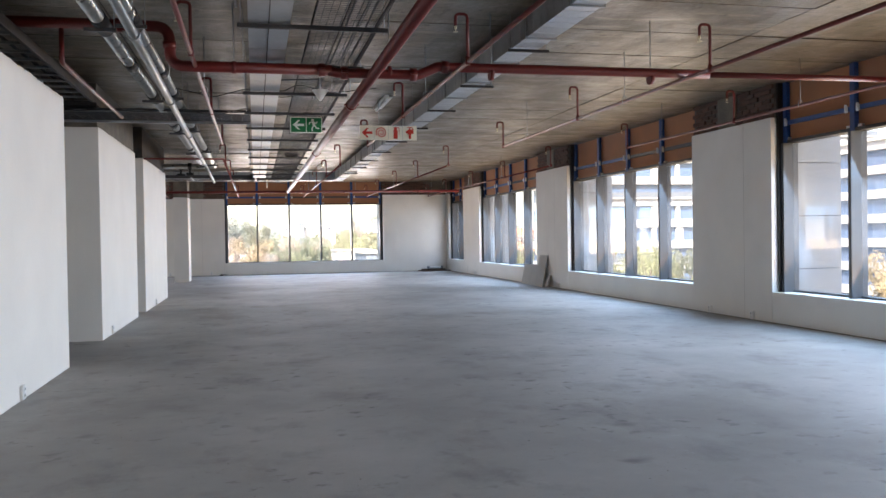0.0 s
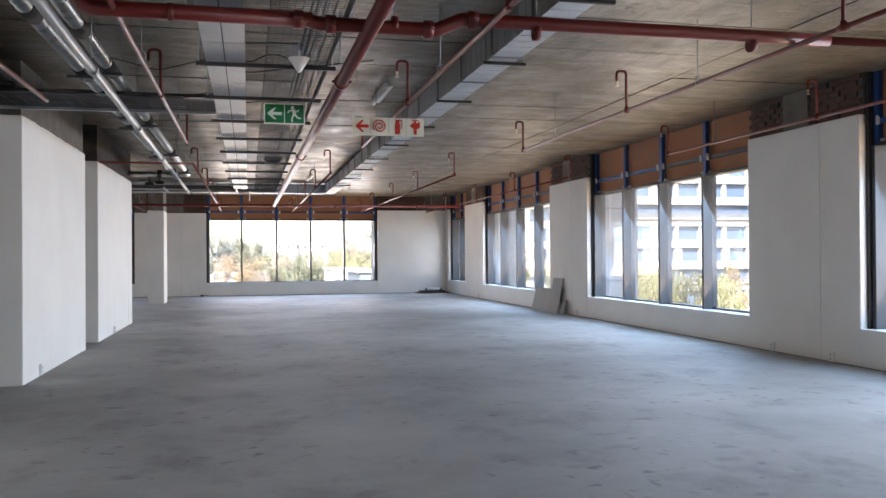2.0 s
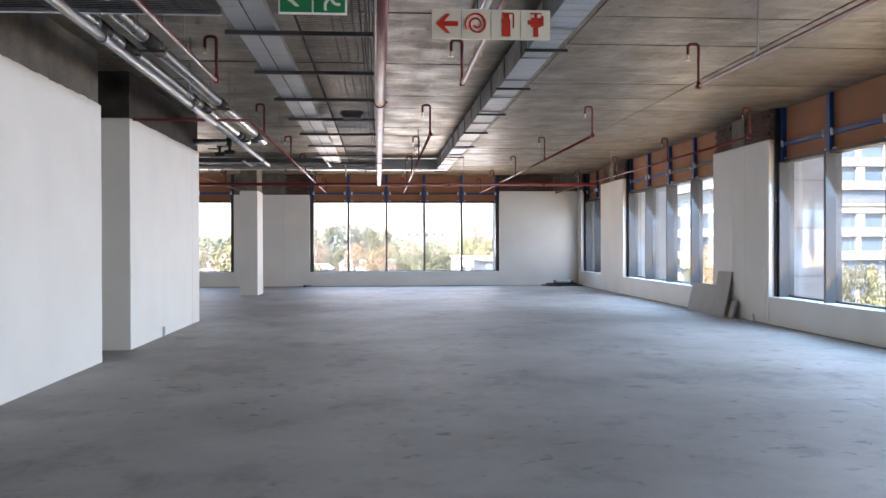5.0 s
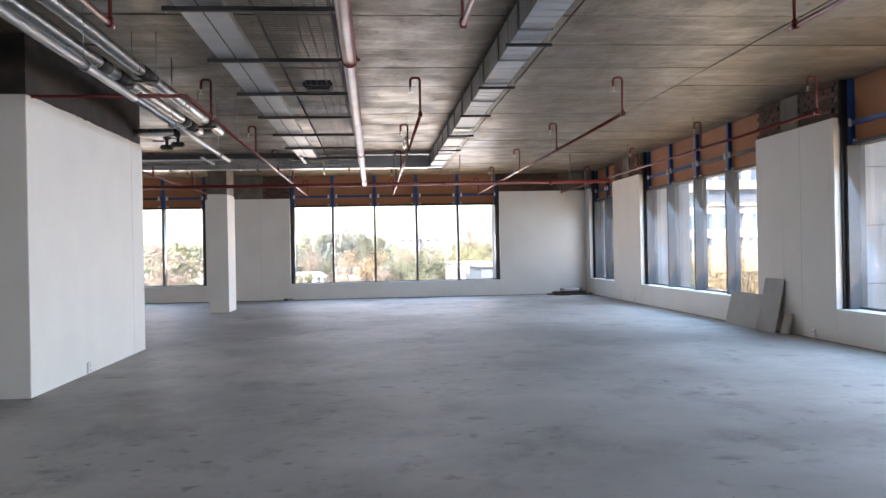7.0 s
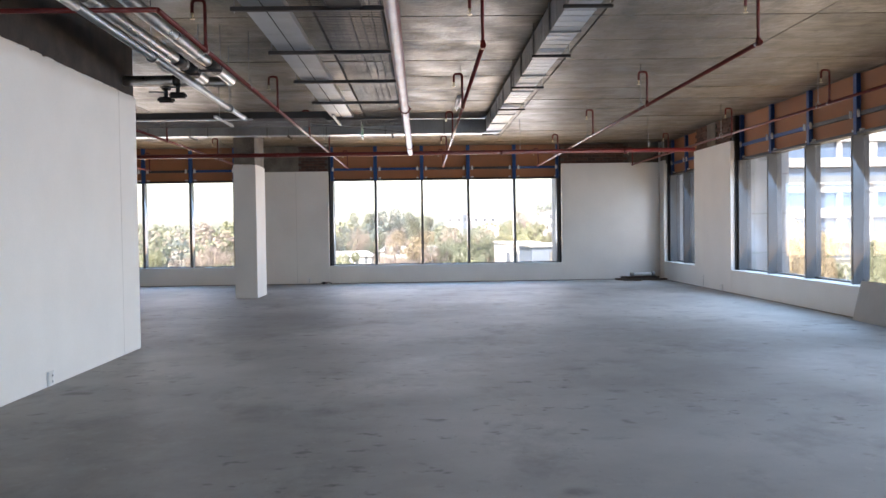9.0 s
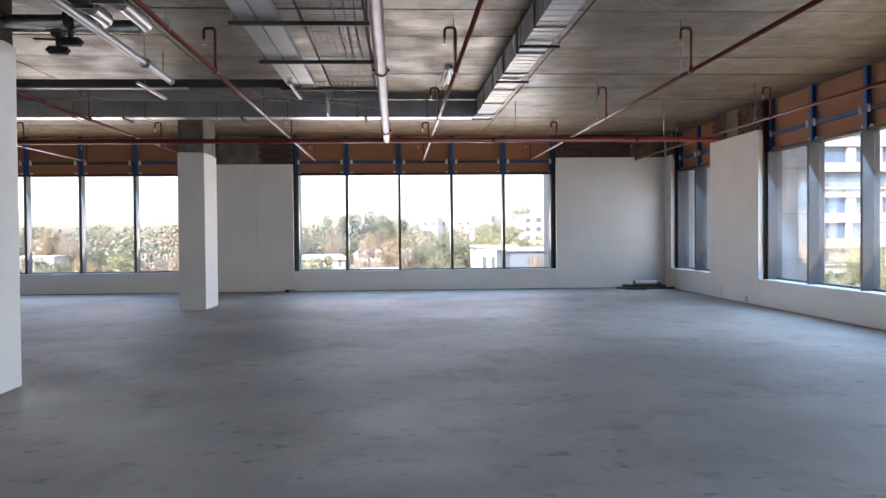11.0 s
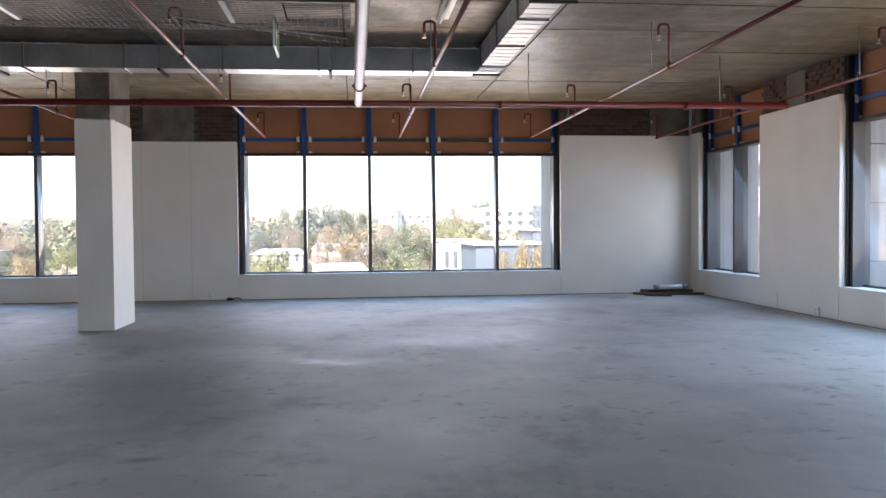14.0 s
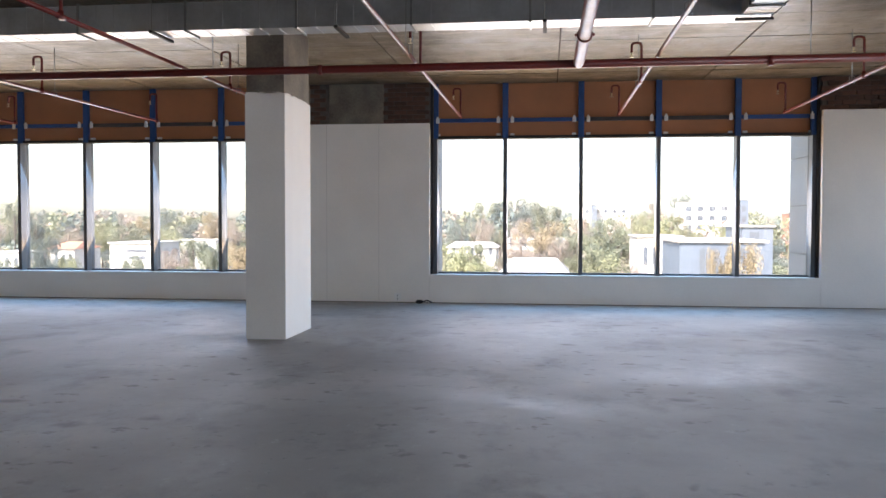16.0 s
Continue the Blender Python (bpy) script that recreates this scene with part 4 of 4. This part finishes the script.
WOOD_DARK = material("weathered dark timber", (0.10, 0.075, 0.06), 0.8, vary=0.4, scale=6, fine=50)
random.seed(21)
for k, (x, y, z, l, a) in enumerate(((7.1, 33.4, 0.0, 1.15, 3), (7.25, 33.22, 0.0, 1.2, -5), (7.0, 33.55, 0.0, 1.0, 6), (7.15, 33.38, 0.055, 1.05, -10), (7.2, 33.5, 0.055, 0.9, 14), (6.85, 33.0, 0.0, 0.5, -24))):
    p = thing("timber_offcut", "dark timber offcut lying in a low heap", "timber", pose(x, y, z, 0, 0, a), "timber offcuts")
    part("plank", box(-l / 2, l / 2, -0.05, 0.05, 0.001, 0.05, 0.004), WOOD_DARK, p)
p = thing("pipe_offcut", "short pale pipe with sleeves lying on the timber heap", "pipe", pose(7.2, 33.3, 0.16, 0, 0, 4))
part("tube", tube([(-0.28, 0, 0), (0.3, 0, 0.01)], 0.045, 12), WHITE, p)
part("sleeve", tube([(-0.34, 0, 0), (-0.24, 0, 0)], 0.055, 12), GALV_DULL, p)
part("sleeve", tube([(0.25, 0, 0.01), (0.35, 0, 0.012)], 0.055, 12), GALV_DULL, p)

# fine joints and dirt lines
JOINT = material("hairline board joint", (0.55, 0.53, 0.49), 0.9)
for x in (-3.3, -2.36):
    tagged(part("trim", box(x - 0.003, x + 0.003, NORTH - 0.0015, NORTH + 0.01, 0, PIER_TOP - 0.17), JOINT), "hairline vertical joint in the wall board", "trim", kind="structure")
for y in (20.4, 11.2):
    tagged(part("trim", box(EAST - 0.0015, EAST + 0.01, y - 0.003, y + 0.003, 0, PIER_TOP - 0.01), JOINT), "hairline vertical joint in the wall board", "trim", kind="structure")
tagged(part("trim", box(CORE - 0.01, CORE + 0.0015, 20.6, 20.606, 0, 3.19), JOINT), "hairline vertical joint in the wall board", "trim", kind="structure")
DIRT = material("dusty gap at the wall foot", (0.17, 0.145, 0.12), 0.95, vary=0.4, scale=3, fine=30)
for a, b in EAST_PIERS + [(p, q) for p, q, n in EAST_BAYS]:
    tagged(part("baseboard", box(EAST - 0.003, EAST + 0.003, a + 0.003, b - 0.003, 0.0, 0.011), DIRT), "dusty gap along the foot of the wall", "baseboard", kind="structure")
for a, b in NORTH_PIERS + [(p, q) for p, q, n in NORTH_BAYS]:
    tagged(part("baseboard", box(a + 0.003, b - 0.006, NORTH - 0.003, NORTH + 0.003, 0.0, 0.012), DIRT), "dusty gap along the foot of the wall", "baseboard", kind="structure")

# ragged skim edge round the top of the column
random.seed(6)
bm = bmesh.new()
for k in range(26):
    u = random.random()
    w, h = random.uniform(0.04, 0.16), random.uniform(0.003, 0.018)
    if k % 2:
        add_box(bm, -3.03 + u * 0.45, -3.03 + u * 0.45 + w, 29.114, 29.13, 2.95, 2.965 + h)
    else:
        add_box(bm, -2.556, -2.542, 29.15 + u * 0.95, 29.15 + u * 0.95 + w, 2.93, 2.965 + h)
part("ragged_edge", bm, PLASTER_B, col, "ragged skim edge")

random.seed(9)
for ob_name, y0, y1, z in (("wall_core_south", 2.0, 9.0, 3.17), ("wall_core_middle", 11.8, 15.5, 3.18), ("wall_core_north", 16.9, 21.1, 3.2)):
    bm = bmesh.new()
    x = CORE + (0.08 if ob_name == "wall_core_south" else 0.0)
    y = y0
    while y < y1:
        w, h = random.uniform(0.04, 0.2), random.uniform(0.001, 0.012)
        add_box(bm, x - 0.012, x - 0.0005, y, min(y + w, y1), z - 0.01, z + h)
        y += w * random.uniform(0.8, 1.6)
    part("ragged_edge", bm, PLASTER_B, bpy.data.objects[ob_name], "ragged skim edge")

# ---- outside ----
GRASS = material("dry lawn and earth", (0.24, 0.215, 0.13), 0.95, vary=0.4, scale=0.02, fine=0.8, tint=(0.42, 0.37, 0.29))
tagged(part("ground", box(-2500, 2500, -2500, 2500, GROUND - 0.5, GROUND), GRASS), "dry parkland ground far below the windows", "ground", kind="structure")
wall("wall_lower_storeys", box(FAR_WEST - 0.3, EAST + 0.45, SOUTH - 0.3, NORTH + 0.45, GROUND, -0.36), "pale outer wall of the storeys below", PANEL)
BARK = material("grey bark", (0.12, 0.095, 0.075), 0.9, vary=0.4, scale=5, fine=40)
LEAF = {
    "olive": material("olive leaves", (0.21, 0.215, 0.13), 0.6, random_piece=0.4, vary=0.5, scale=1.5, fine=9),
    "green": material("mid green leaves", (0.20, 0.22, 0.15), 0.6, random_piece=0.4, vary=0.5, scale=1.5, fine=9),
    "dark": material("dark green leaves", (0.125, 0.155, 0.14), 0.6, random_piece=0.4, vary=0.5, scale=1.5, fine=9),
    "yellow": material("yellow-green leaves", (0.26, 0.27, 0.155), 0.6, random_piece=0.4, vary=0.45, scale=1.5, fine=9),
    "amber": material("amber autumn leaves", (0.31, 0.25, 0.155), 0.6, random_piece=0.4, vary=0.45, scale=1.5, fine=9),
    "russet": material("thin russet twigs and leaves", (0.31, 0.26, 0.22), 0.7, random_piece=0.4, vary=0.45, scale=1.5, fine=9),
}

for m in LEAF.values():
    n, l = m.node_tree.nodes, m.node_tree.links
    b, glow, both = n["Principled BSDF"], n.new("ShaderNodeBsdfTranslucent"), n.new("ShaderNodeMixShader")
    l.new(b.inputs["Base Color"].links[0].from_socket, glow.inputs["Color"])
    both.inputs["Fac"].default_value = 0.4
    l.new(b.outputs["BSDF"], both.inputs[1])
    l.new(glow.outputs["BSDF"], both.inputs[2])
    l.new(both.outputs["Shader"], n["Material Output"].inputs["Surface"])


def tree(kind, seed, label, leaves=1500):
    """A tree one unit wide and one unit high, crown of many small leaf clumps."""
    rnd = random.Random(seed)
    t = thing("tree", label, "tree", group="park trees")
    bm = tube([(0, 0, 0), (0.01, 0.0, 0.2), (0.0, 0.01, 0.45), (0.02, 0, 0.75)], 0.022, 8)
    tips = []
    for k in range(9):
        a, h = rnd.uniform(0, 6.28), rnd.uniform(0.25, 0.6)
        r = rnd.uniform(0.2, 0.36)
        tip = Vector((r * math.cos(a), r * math.sin(a), min(0.9, h + rnd.uniform(0.1, 0.35))))
        tips.append(tip)
        add_tube(bm, [(0, 0, h), (tip.x * 0.5, tip.y * 0.5, (h + tip.z) / 2 + 0.02), tip], 0.008, 5)
    part("trunk", bm, BARK, t, "grey trunk and limbs")
    verts, faces = [], []
    lobes = [(Vector((0, 0, 0.72)), 0.3)] + [(p, rnd.uniform(0.12, 0.2)) for p in tips] + [(Vector((rnd.uniform(-0.25, 0.25), rnd.uniform(-0.25, 0.25), rnd.uniform(0.4, 0.85))), rnd.uniform(0.08, 0.15)) for _ in range(7)]
    size = 0.0125 if kind != "russet" else 0.009
    for i in range(leaves):
        c, r = lobes[i % len(lobes)]
        d = Vector((rnd.gauss(0, 1), rnd.gauss(0, 1), rnd.gauss(0, 1))).normalized()
        p = c + Vector((d.x, d.y, d.z * 0.8)) * r * rnd.uniform(0.55, 1.0) ** 0.5
        n = (d + Vector((rnd.uniform(-1, 1), rnd.uniform(-1, 1), rnd.uniform(-0.4, 1)))).normalized()
        u = n.orthogonal().normalized()
        v = n.cross(u)
        a = rnd.uniform(0, 6.28)
        u, v = u * math.cos(a) + v * math.sin(a), v * math.cos(a) - u * math.sin(a)
        s = size * rnd.uniform(0.6, 1.5)
        b = len(verts)
        verts += [p - u * s, p + v * s * 0.7, p + u * s, p - v * s * 0.7]
        faces.append((b, b + 1, b + 2, b + 3))
    me = bpy.data.meshes.new("crown")
    me.from_pydata([tuple(v) for v in verts], [], faces)
    me.materials.append(LEAF[kind])
    crown = new("crown", me)
    crown.parent = t
    return t


PLACES = {}
PLACES["dark"] = [(-18, 200, 3.1, 7.5), (-12, 300, 8.5, 14), (-7, 310, 9.2, 10), (70, 460, 14.7, 16), (81, 450, 14.4, 10), (-117, 200, 3.4, 7), (-145, 280, 5.3, 12), (-132, 300, 5.3, 11), (-106, 260, 2.4, 13), (-70, 130, -1.1, 5), (-62, 120, -2.4, 5)]
PLACES["russet"] = [(-16, 230, 2.7, 8), (-6, 260, 2.8, 10), (10, 270, 2.8, 9), (-4, 170, -1.1, 8.5), (17, 210, 2.4, 6.5), (38, 330, 9, 10.5), (3, 180, -1.5, 7.5), (-109, 200, 0.5, 9.5), (-147, 300, 4.6, 13), (-77, 220, 2.5, 8.5), (-57, 140, -2.7, 4), (-54, 140, -2.4, 6), (-136, 210, 1.3, 10)]
PLACES["green"] = [(-19, 300, 7.7, 12), (1, 290, 6.6, 12), (13, 190, 1.8, 12), (6, 180, -0.8, 7), (-12, 240, 0.8, 7.5), (-136, 220, 6.2, 8), (-104, 215, 0.5, 8.5), (-46, 130, -1.9, 5.5), (-62, 110, -3, 4), (-52, 120, -3.3, 4), (-154, 230, 2.4, 11), (46, 122, 0.8, 4.8), (38, 67, -0.1, 4.2)]
PLACES["amber"] = [(-1, 190, 1.4, 12), (-120, 260, 2, 8), (-83, 220, 3.7, 6.5), (-41, 130, -2, 4.6), (13.2, 85, -0.6, 1.9), (15.3, 85, -0.1, 3.3), (43, 68, 0.7, 4.8), (40, 53, 0.7, 4.5), (43, 48, 0, 4.8), (35, 86, 1.8, 5.3), (36, 83, 1.4, 4.2)]
PLACES["yellow"] = [(7, 120, -2, 7.2), (-9, 125, -1.1, 7.5), (26, 240, 3.8, 8.5), (32, 235, 3.1, 14), (38, 200, 0.8, 5), (-149, 260, 3.8, 12), (-111, 220, 0.7, 8), (-81, 190, 0.2, 8), (-36, 100, -2.9, 3.2), (-48, 100, -2, 4), (39, 74, 0.3, 4.3), (39, 65, 0.3, 5.3), (40, 57, 0.7, 4.8), (39, 87, 1.2, 4.2), (39, 80, 0.6, 4.2), (44, 87, 0.3, 4.2), (36, 71, 0.4, 4.2)]
PLACES["olive"] = [(33, 220, -0.1, 7), (-15, 175, -4.4, 12), (-9, 150, -4.4, 8), (5, 143, -3.9, 6), (-68, 135, -6, 6)]
PLACES["russet"] += [(0, 150, -3.2, 8), (-5, 140, -3.9, 7), (-17, 160, -4.6, 8), (12, 138, -3.6, 5)]
LABELS = {
    "olive": "broad rounded olive-green tree in the park", "green": "leafy green tree in the park", "dark": "dark dense evergreen tree in the park",
    "yellow": "bright yellow-green tree in sunshine", "amber": "small amber autumn tree", "russet": "thin-leaved russet winter tree",
}
rnd = random.Random(5)
for kind, rows in PLACES.items():
    protos = []
    for v in range(2):
        protos.append(None)
    for i, (x, y, top, width) in enumerate(rows):
        high = (top - GROUND) / 0.95
        m = pose(x, y, GROUND, 0, 0, rnd.uniform(0, 360)) @ Matrix.Diagonal((width, width, high, 1))
        if protos[i % 2] is None:
            protos[i % 2] = tree(kind, 31 * i + len(kind), LABELS[kind], 6500 if x > 20 and y < 110 else 6000)
            protos[i % 2].matrix_basis = m
        else:
            p = copy_thing(protos[i % 2], Matrix.Identity(4))
            p.matrix_basis = m

# more park trees, scattered between the houses
rnd = random.Random(41)
KINDS = ("green", "russet", "dark", "yellow", "olive", "green")
spare = [tree(kind, 900 + i, LABELS[kind], 6000) for i, kind in enumerate(KINDS)]
for k in range(64):
    a, d = rnd.uniform(-0.60, 0.40), rnd.uniform(120, 260)
    w, top = rnd.uniform(7, 12), -5.2 + (d - 120) * 0.034 + rnd.uniform(-1.5, 1.2)
    m = pose(0.7 + d * math.sin(a), 19 + d * math.cos(a), GROUND, 0, 0, rnd.uniform(0, 360)) @ Matrix.Diagonal((w, w, top - GROUND, 1))
    if k < len(spare):
        spare[k].matrix_basis = m
    else:
        copy_thing(spare[k % len(spare)], Matrix.Identity(4)).matrix_basis = m

# far woods: one mesh of countless small clumps
rnd = random.Random(17)
for name, kind, count in (("far_woods", "green", 130), ("far_woods", "russet", 130), ("far_woods", "dark", 80), ("far_woods", "yellow", 60), ("far_woods", "olive", 80)):
    verts, faces = [], []
    for k in range(count):
        a = rnd.uniform(-0.62, 0.75)
        d = rnd.uniform(240, 520)
        cx, cy = d * math.sin(a), 19 + d * math.cos(a)
        w, top = rnd.uniform(7, 14), rnd.uniform(-4.0, 3.5) + d * 0.012
        for j in range(150):
            q = Vector((rnd.gauss(0, 1), rnd.gauss(0, 1), rnd.gauss(0, 1))).normalized()
            p = Vector((cx, cy, (top - 8) * 0.5 + top * 0.5 - 3.0)) + Vector((q.x * w * 0.5, q.y * w * 0.5, q.z * 5.5)) * rnd.uniform(0.6, 1.0)
            s = rnd.uniform(0.4, 1.0)
            u = Vector((rnd.uniform(-1, 1), rnd.uniform(-1, 1), rnd.uniform(-1, 1))).normalized()
            v = u.orthogonal().normalized()
            b = len(verts)
            verts += [tuple(p - u * s), tuple(p + v * s * 0.8), tuple(p + u * s), tuple(p - v * s * 0.8)]
            faces.append((b, b + 1, b + 2, b + 3))
    me = bpy.data.meshes.new(name)
    me.from_pydata(verts, [], faces)
    me.materials.append(LEAF[kind])
    tagged(new(name, me), "distant mixed woodland along the skyline", "woods", kind="stuff")

STUCCO = material("white stucco", (0.46, 0.45, 0.43), 0.8, vary=0.06, scale=0.6, fine=8)
SLATE = material("blue-grey cladding", (0.10, 0.125, 0.16), 0.6, vary=0.12, scale=0.5, fine=8)
DARKGLASS = material("dark tinted glazing", (0.09, 0.105, 0.125), 0.12, spec=0.7)
BLUEGLASS = material("blue curtain glazing", (0.06, 0.10, 0.17), 0.12, spec=0.8)
ROOFING = material("pale roof sheeting", (0.38, 0.37, 0.345), 0.7, vary=0.1, scale=0.4, fine=6)
CLAY = material("clay roof tiles", (0.34, 0.17, 0.11), 0.85, vary=0.25, scale=1, fine=10)


def low_building(x0, x1, y0, y1, top, mat, label, windows, roof=ROOFING, pitch=0.0):
    """windows: (x from, x to, z from, z to) on the side that faces the room."""
    h = thing("house", label, "building", group="town buildings")
    part("wall", box(x0, x1, y0, y1, GROUND, top, 0.02), mat, h)
    if pitch:
        bm = bmesh.new()
        e = 0.5
        vs = [bm.verts.new(p) for p in ((x0 - e, y0 - e, top), (x1 + e, y0 - e, top), (x1 + e, y1 + e, top), (x0 - e, y1 + e, top), (x0 + 1, (y0 + y1) / 2, top + pitch), (x1 - 1, (y0 + y1) / 2, top + pitch))]
        for f in ((0, 1, 5, 4), (2, 3, 4, 5), (1, 2, 5), (3, 0, 4), (3, 2, 1, 0)):
            bm.faces.new([vs[i] for i in f])
        part("roof", bm, roof, h)
    else:
        part("roof", boxes([(x0 - 0.3, x1 + 0.3, y0 - 0.3, y1 + 0.3, top, top + 0.25)], 0.03), roof, h)
    for a, b, c, d in windows:
        w = part("window", box(a, b, y0 - 0.06, y0 + 0.1, c, d, 0.02), mat, h)
        part("pane", box(a + 0.12, b - 0.12, y0 - 0.075, y0 - 0.05, c + 0.12, d - 0.12), DARKGLASS, w)
    return h


def row(x0, n, step, w, z0, z1):
    return [(x0 + i * step, x0 + i * step + w, z0, z1) for i in range(n)]


low_building(51.5, 75.8, 350, 366, 8.7, STUCCO, "white three-storey apartment block with balconies", row(53, 5, 4.4, 2.4, 5.2, 7.4) + row(53, 5, 4.4, 2.4, 1.6, 3.8) + row(53, 5, 4.4, 2.4, -2, 0.2))
low_building(72, 75, 344, 348, 9.4, SLATE, "narrow grey stair tower beside the apartments", row(72.6, 1, 2, 1.6, 5, 7.4) + row(72.6, 1, 2, 1.6, 1, 3.4))
low_building(12.9, 20.6, 100, 112, -0.55, SLATE, "blue-grey flat-roofed pavilion with tall glazing", row(14.6, 2, 1.0, 0.7, -5, -0.95) + row(17.0, 1, 3, 1.8, -5, -0.95) + row(19.2, 1, 1, 0.9, -5, -0.95))
low_building(25.2, 29, 130, 140, 0.7, SLATE, "small grey upper block behind the pavilion", row(26, 1, 2, 1.4, -1.0, 0.2))
low_building(14.2, 20.8, 150, 162, -1.0, STUCCO, "white low building with a covered terrace", row(15, 4, 1.4, 0.9, -5.4, -2.4))
low_building(-71.4, -63.9, 150, 160, -2.4, STUCCO, "white two-storey villa with dark window bands", [(-68.6, -64.8, -3.95, -3.2), (-68.2, -65.0, -5.1, -4.3)])
low_building(-19.7, -9.9, 190, 200, -4.0, STUCCO, "long pale house with a sheet roof", row(-19, 5, 1.9, 0.9, -5.6, -3.8), pitch=1.1)
low_building(-4.4, 2.6, 110, 124, -4.4, STUCCO, "single-storey house with a wide pale roof", row(-3.6, 3, 2.2, 1.0, -7.4, -5.4), pitch=1.6)
low_building(-10, 5.7, 230, 242, -4.0, STUCCO, "pale hall with a long sheet roof among trees", row(-9, 5, 3.0, 1.4, -5, -2.6), pitch=1.2)
low_building(12.6, 39, 420, 436, 8.4, STUCCO, "long white building on the ridge", row(14, 6, 4.2, 2.0, 5, 7))
low_building(20.8, 23.1, 414, 418, 8.9, SLATE, "narrow dark tower on the ridge", row(21.3, 1, 2, 1.2, 5, 7.4))
low_building(-101, -95.6, 180, 190, -4.4, STUCCO, "pale house under a low clay roof", row(-100, 3, 1.6, 0.9, -7.4, -5.4), CLAY, 1.4)
low_building(-90, -77.7, 210, 222, -3.4, STUCCO, "long white flat-roofed house among trees", row(-89, 5, 2.3, 1.2, -6.4, -4.4))
low_building(-99.6, -93.9, 160, 168, -4.5, STUCCO, "low white house with a flat roof", row(-99, 3, 1.8, 1.0, -7, -5.2))
low_building(80, 104, 300, 318, 4.0, CLAY, "brick block on the slope", row(82, 5, 4.4, 2.4, -1, 1.2))


SPANDREL = material("grey precast spandrel", (0.30, 0.305, 0.31), 0.8, vary=0.08, scale=0.5, fine=6)


def office(x0, x1, y0, depth, storeys, label):
    """Banded office block: pale spandrels over recessed blue glazing, one part a storey."""
    o = thing("office_building", label, "building")
    part("core", box(x0 + 0.6, x1 - 0.6, y0 + 0.8, y0 + depth - 0.6, GROUND, GROUND + storeys * 3.7), BLUEGLASS, o, "blue curtain glazing")
    for s in range(storeys):
        z = GROUND + s * 3.7
        part("spandrel", box(x0, x1, y0, y0 + depth, z + 2.35, z + 3.7, 0.04), SPANDREL, o, "pale spandrel band")
        if s % 3 != 2:
            i = 0
            x = x0 + 1.2
            while x < x1 - 2:
                part("pier", box(x, x + 0.7 + 0.6 * ((i + s) % 2), y0 + 0.25, y0 + 0.9, z, z + 2.4), SPANDREL, o)
                x += 4.6
                i += 1
        else:
            part("balcony_rail", box(x0, x1, y0 - 0.5, y0 - 0.45, z + 0.05, z + 1.0), DARKGLASS, o)
            part("balcony_slab", box(x0, x1, y0 - 0.55, y0 + 0.8, z - 0.15, z + 0.05), SPANDREL, o)
    part("roof", box(x0 - 0.4, x1 + 0.4, y0 - 0.4, y0 + depth + 0.4, GROUND + storeys * 3.7, GROUND + storeys * 3.7 + 0.5, 0.05), ROOFING, o)
    return o


office(52, 112, 132, 22, 9, "broad pale office block with blue glazing bands")
office(92, 120, 106, 16, 7, "stepped white office wing with dark window bands")
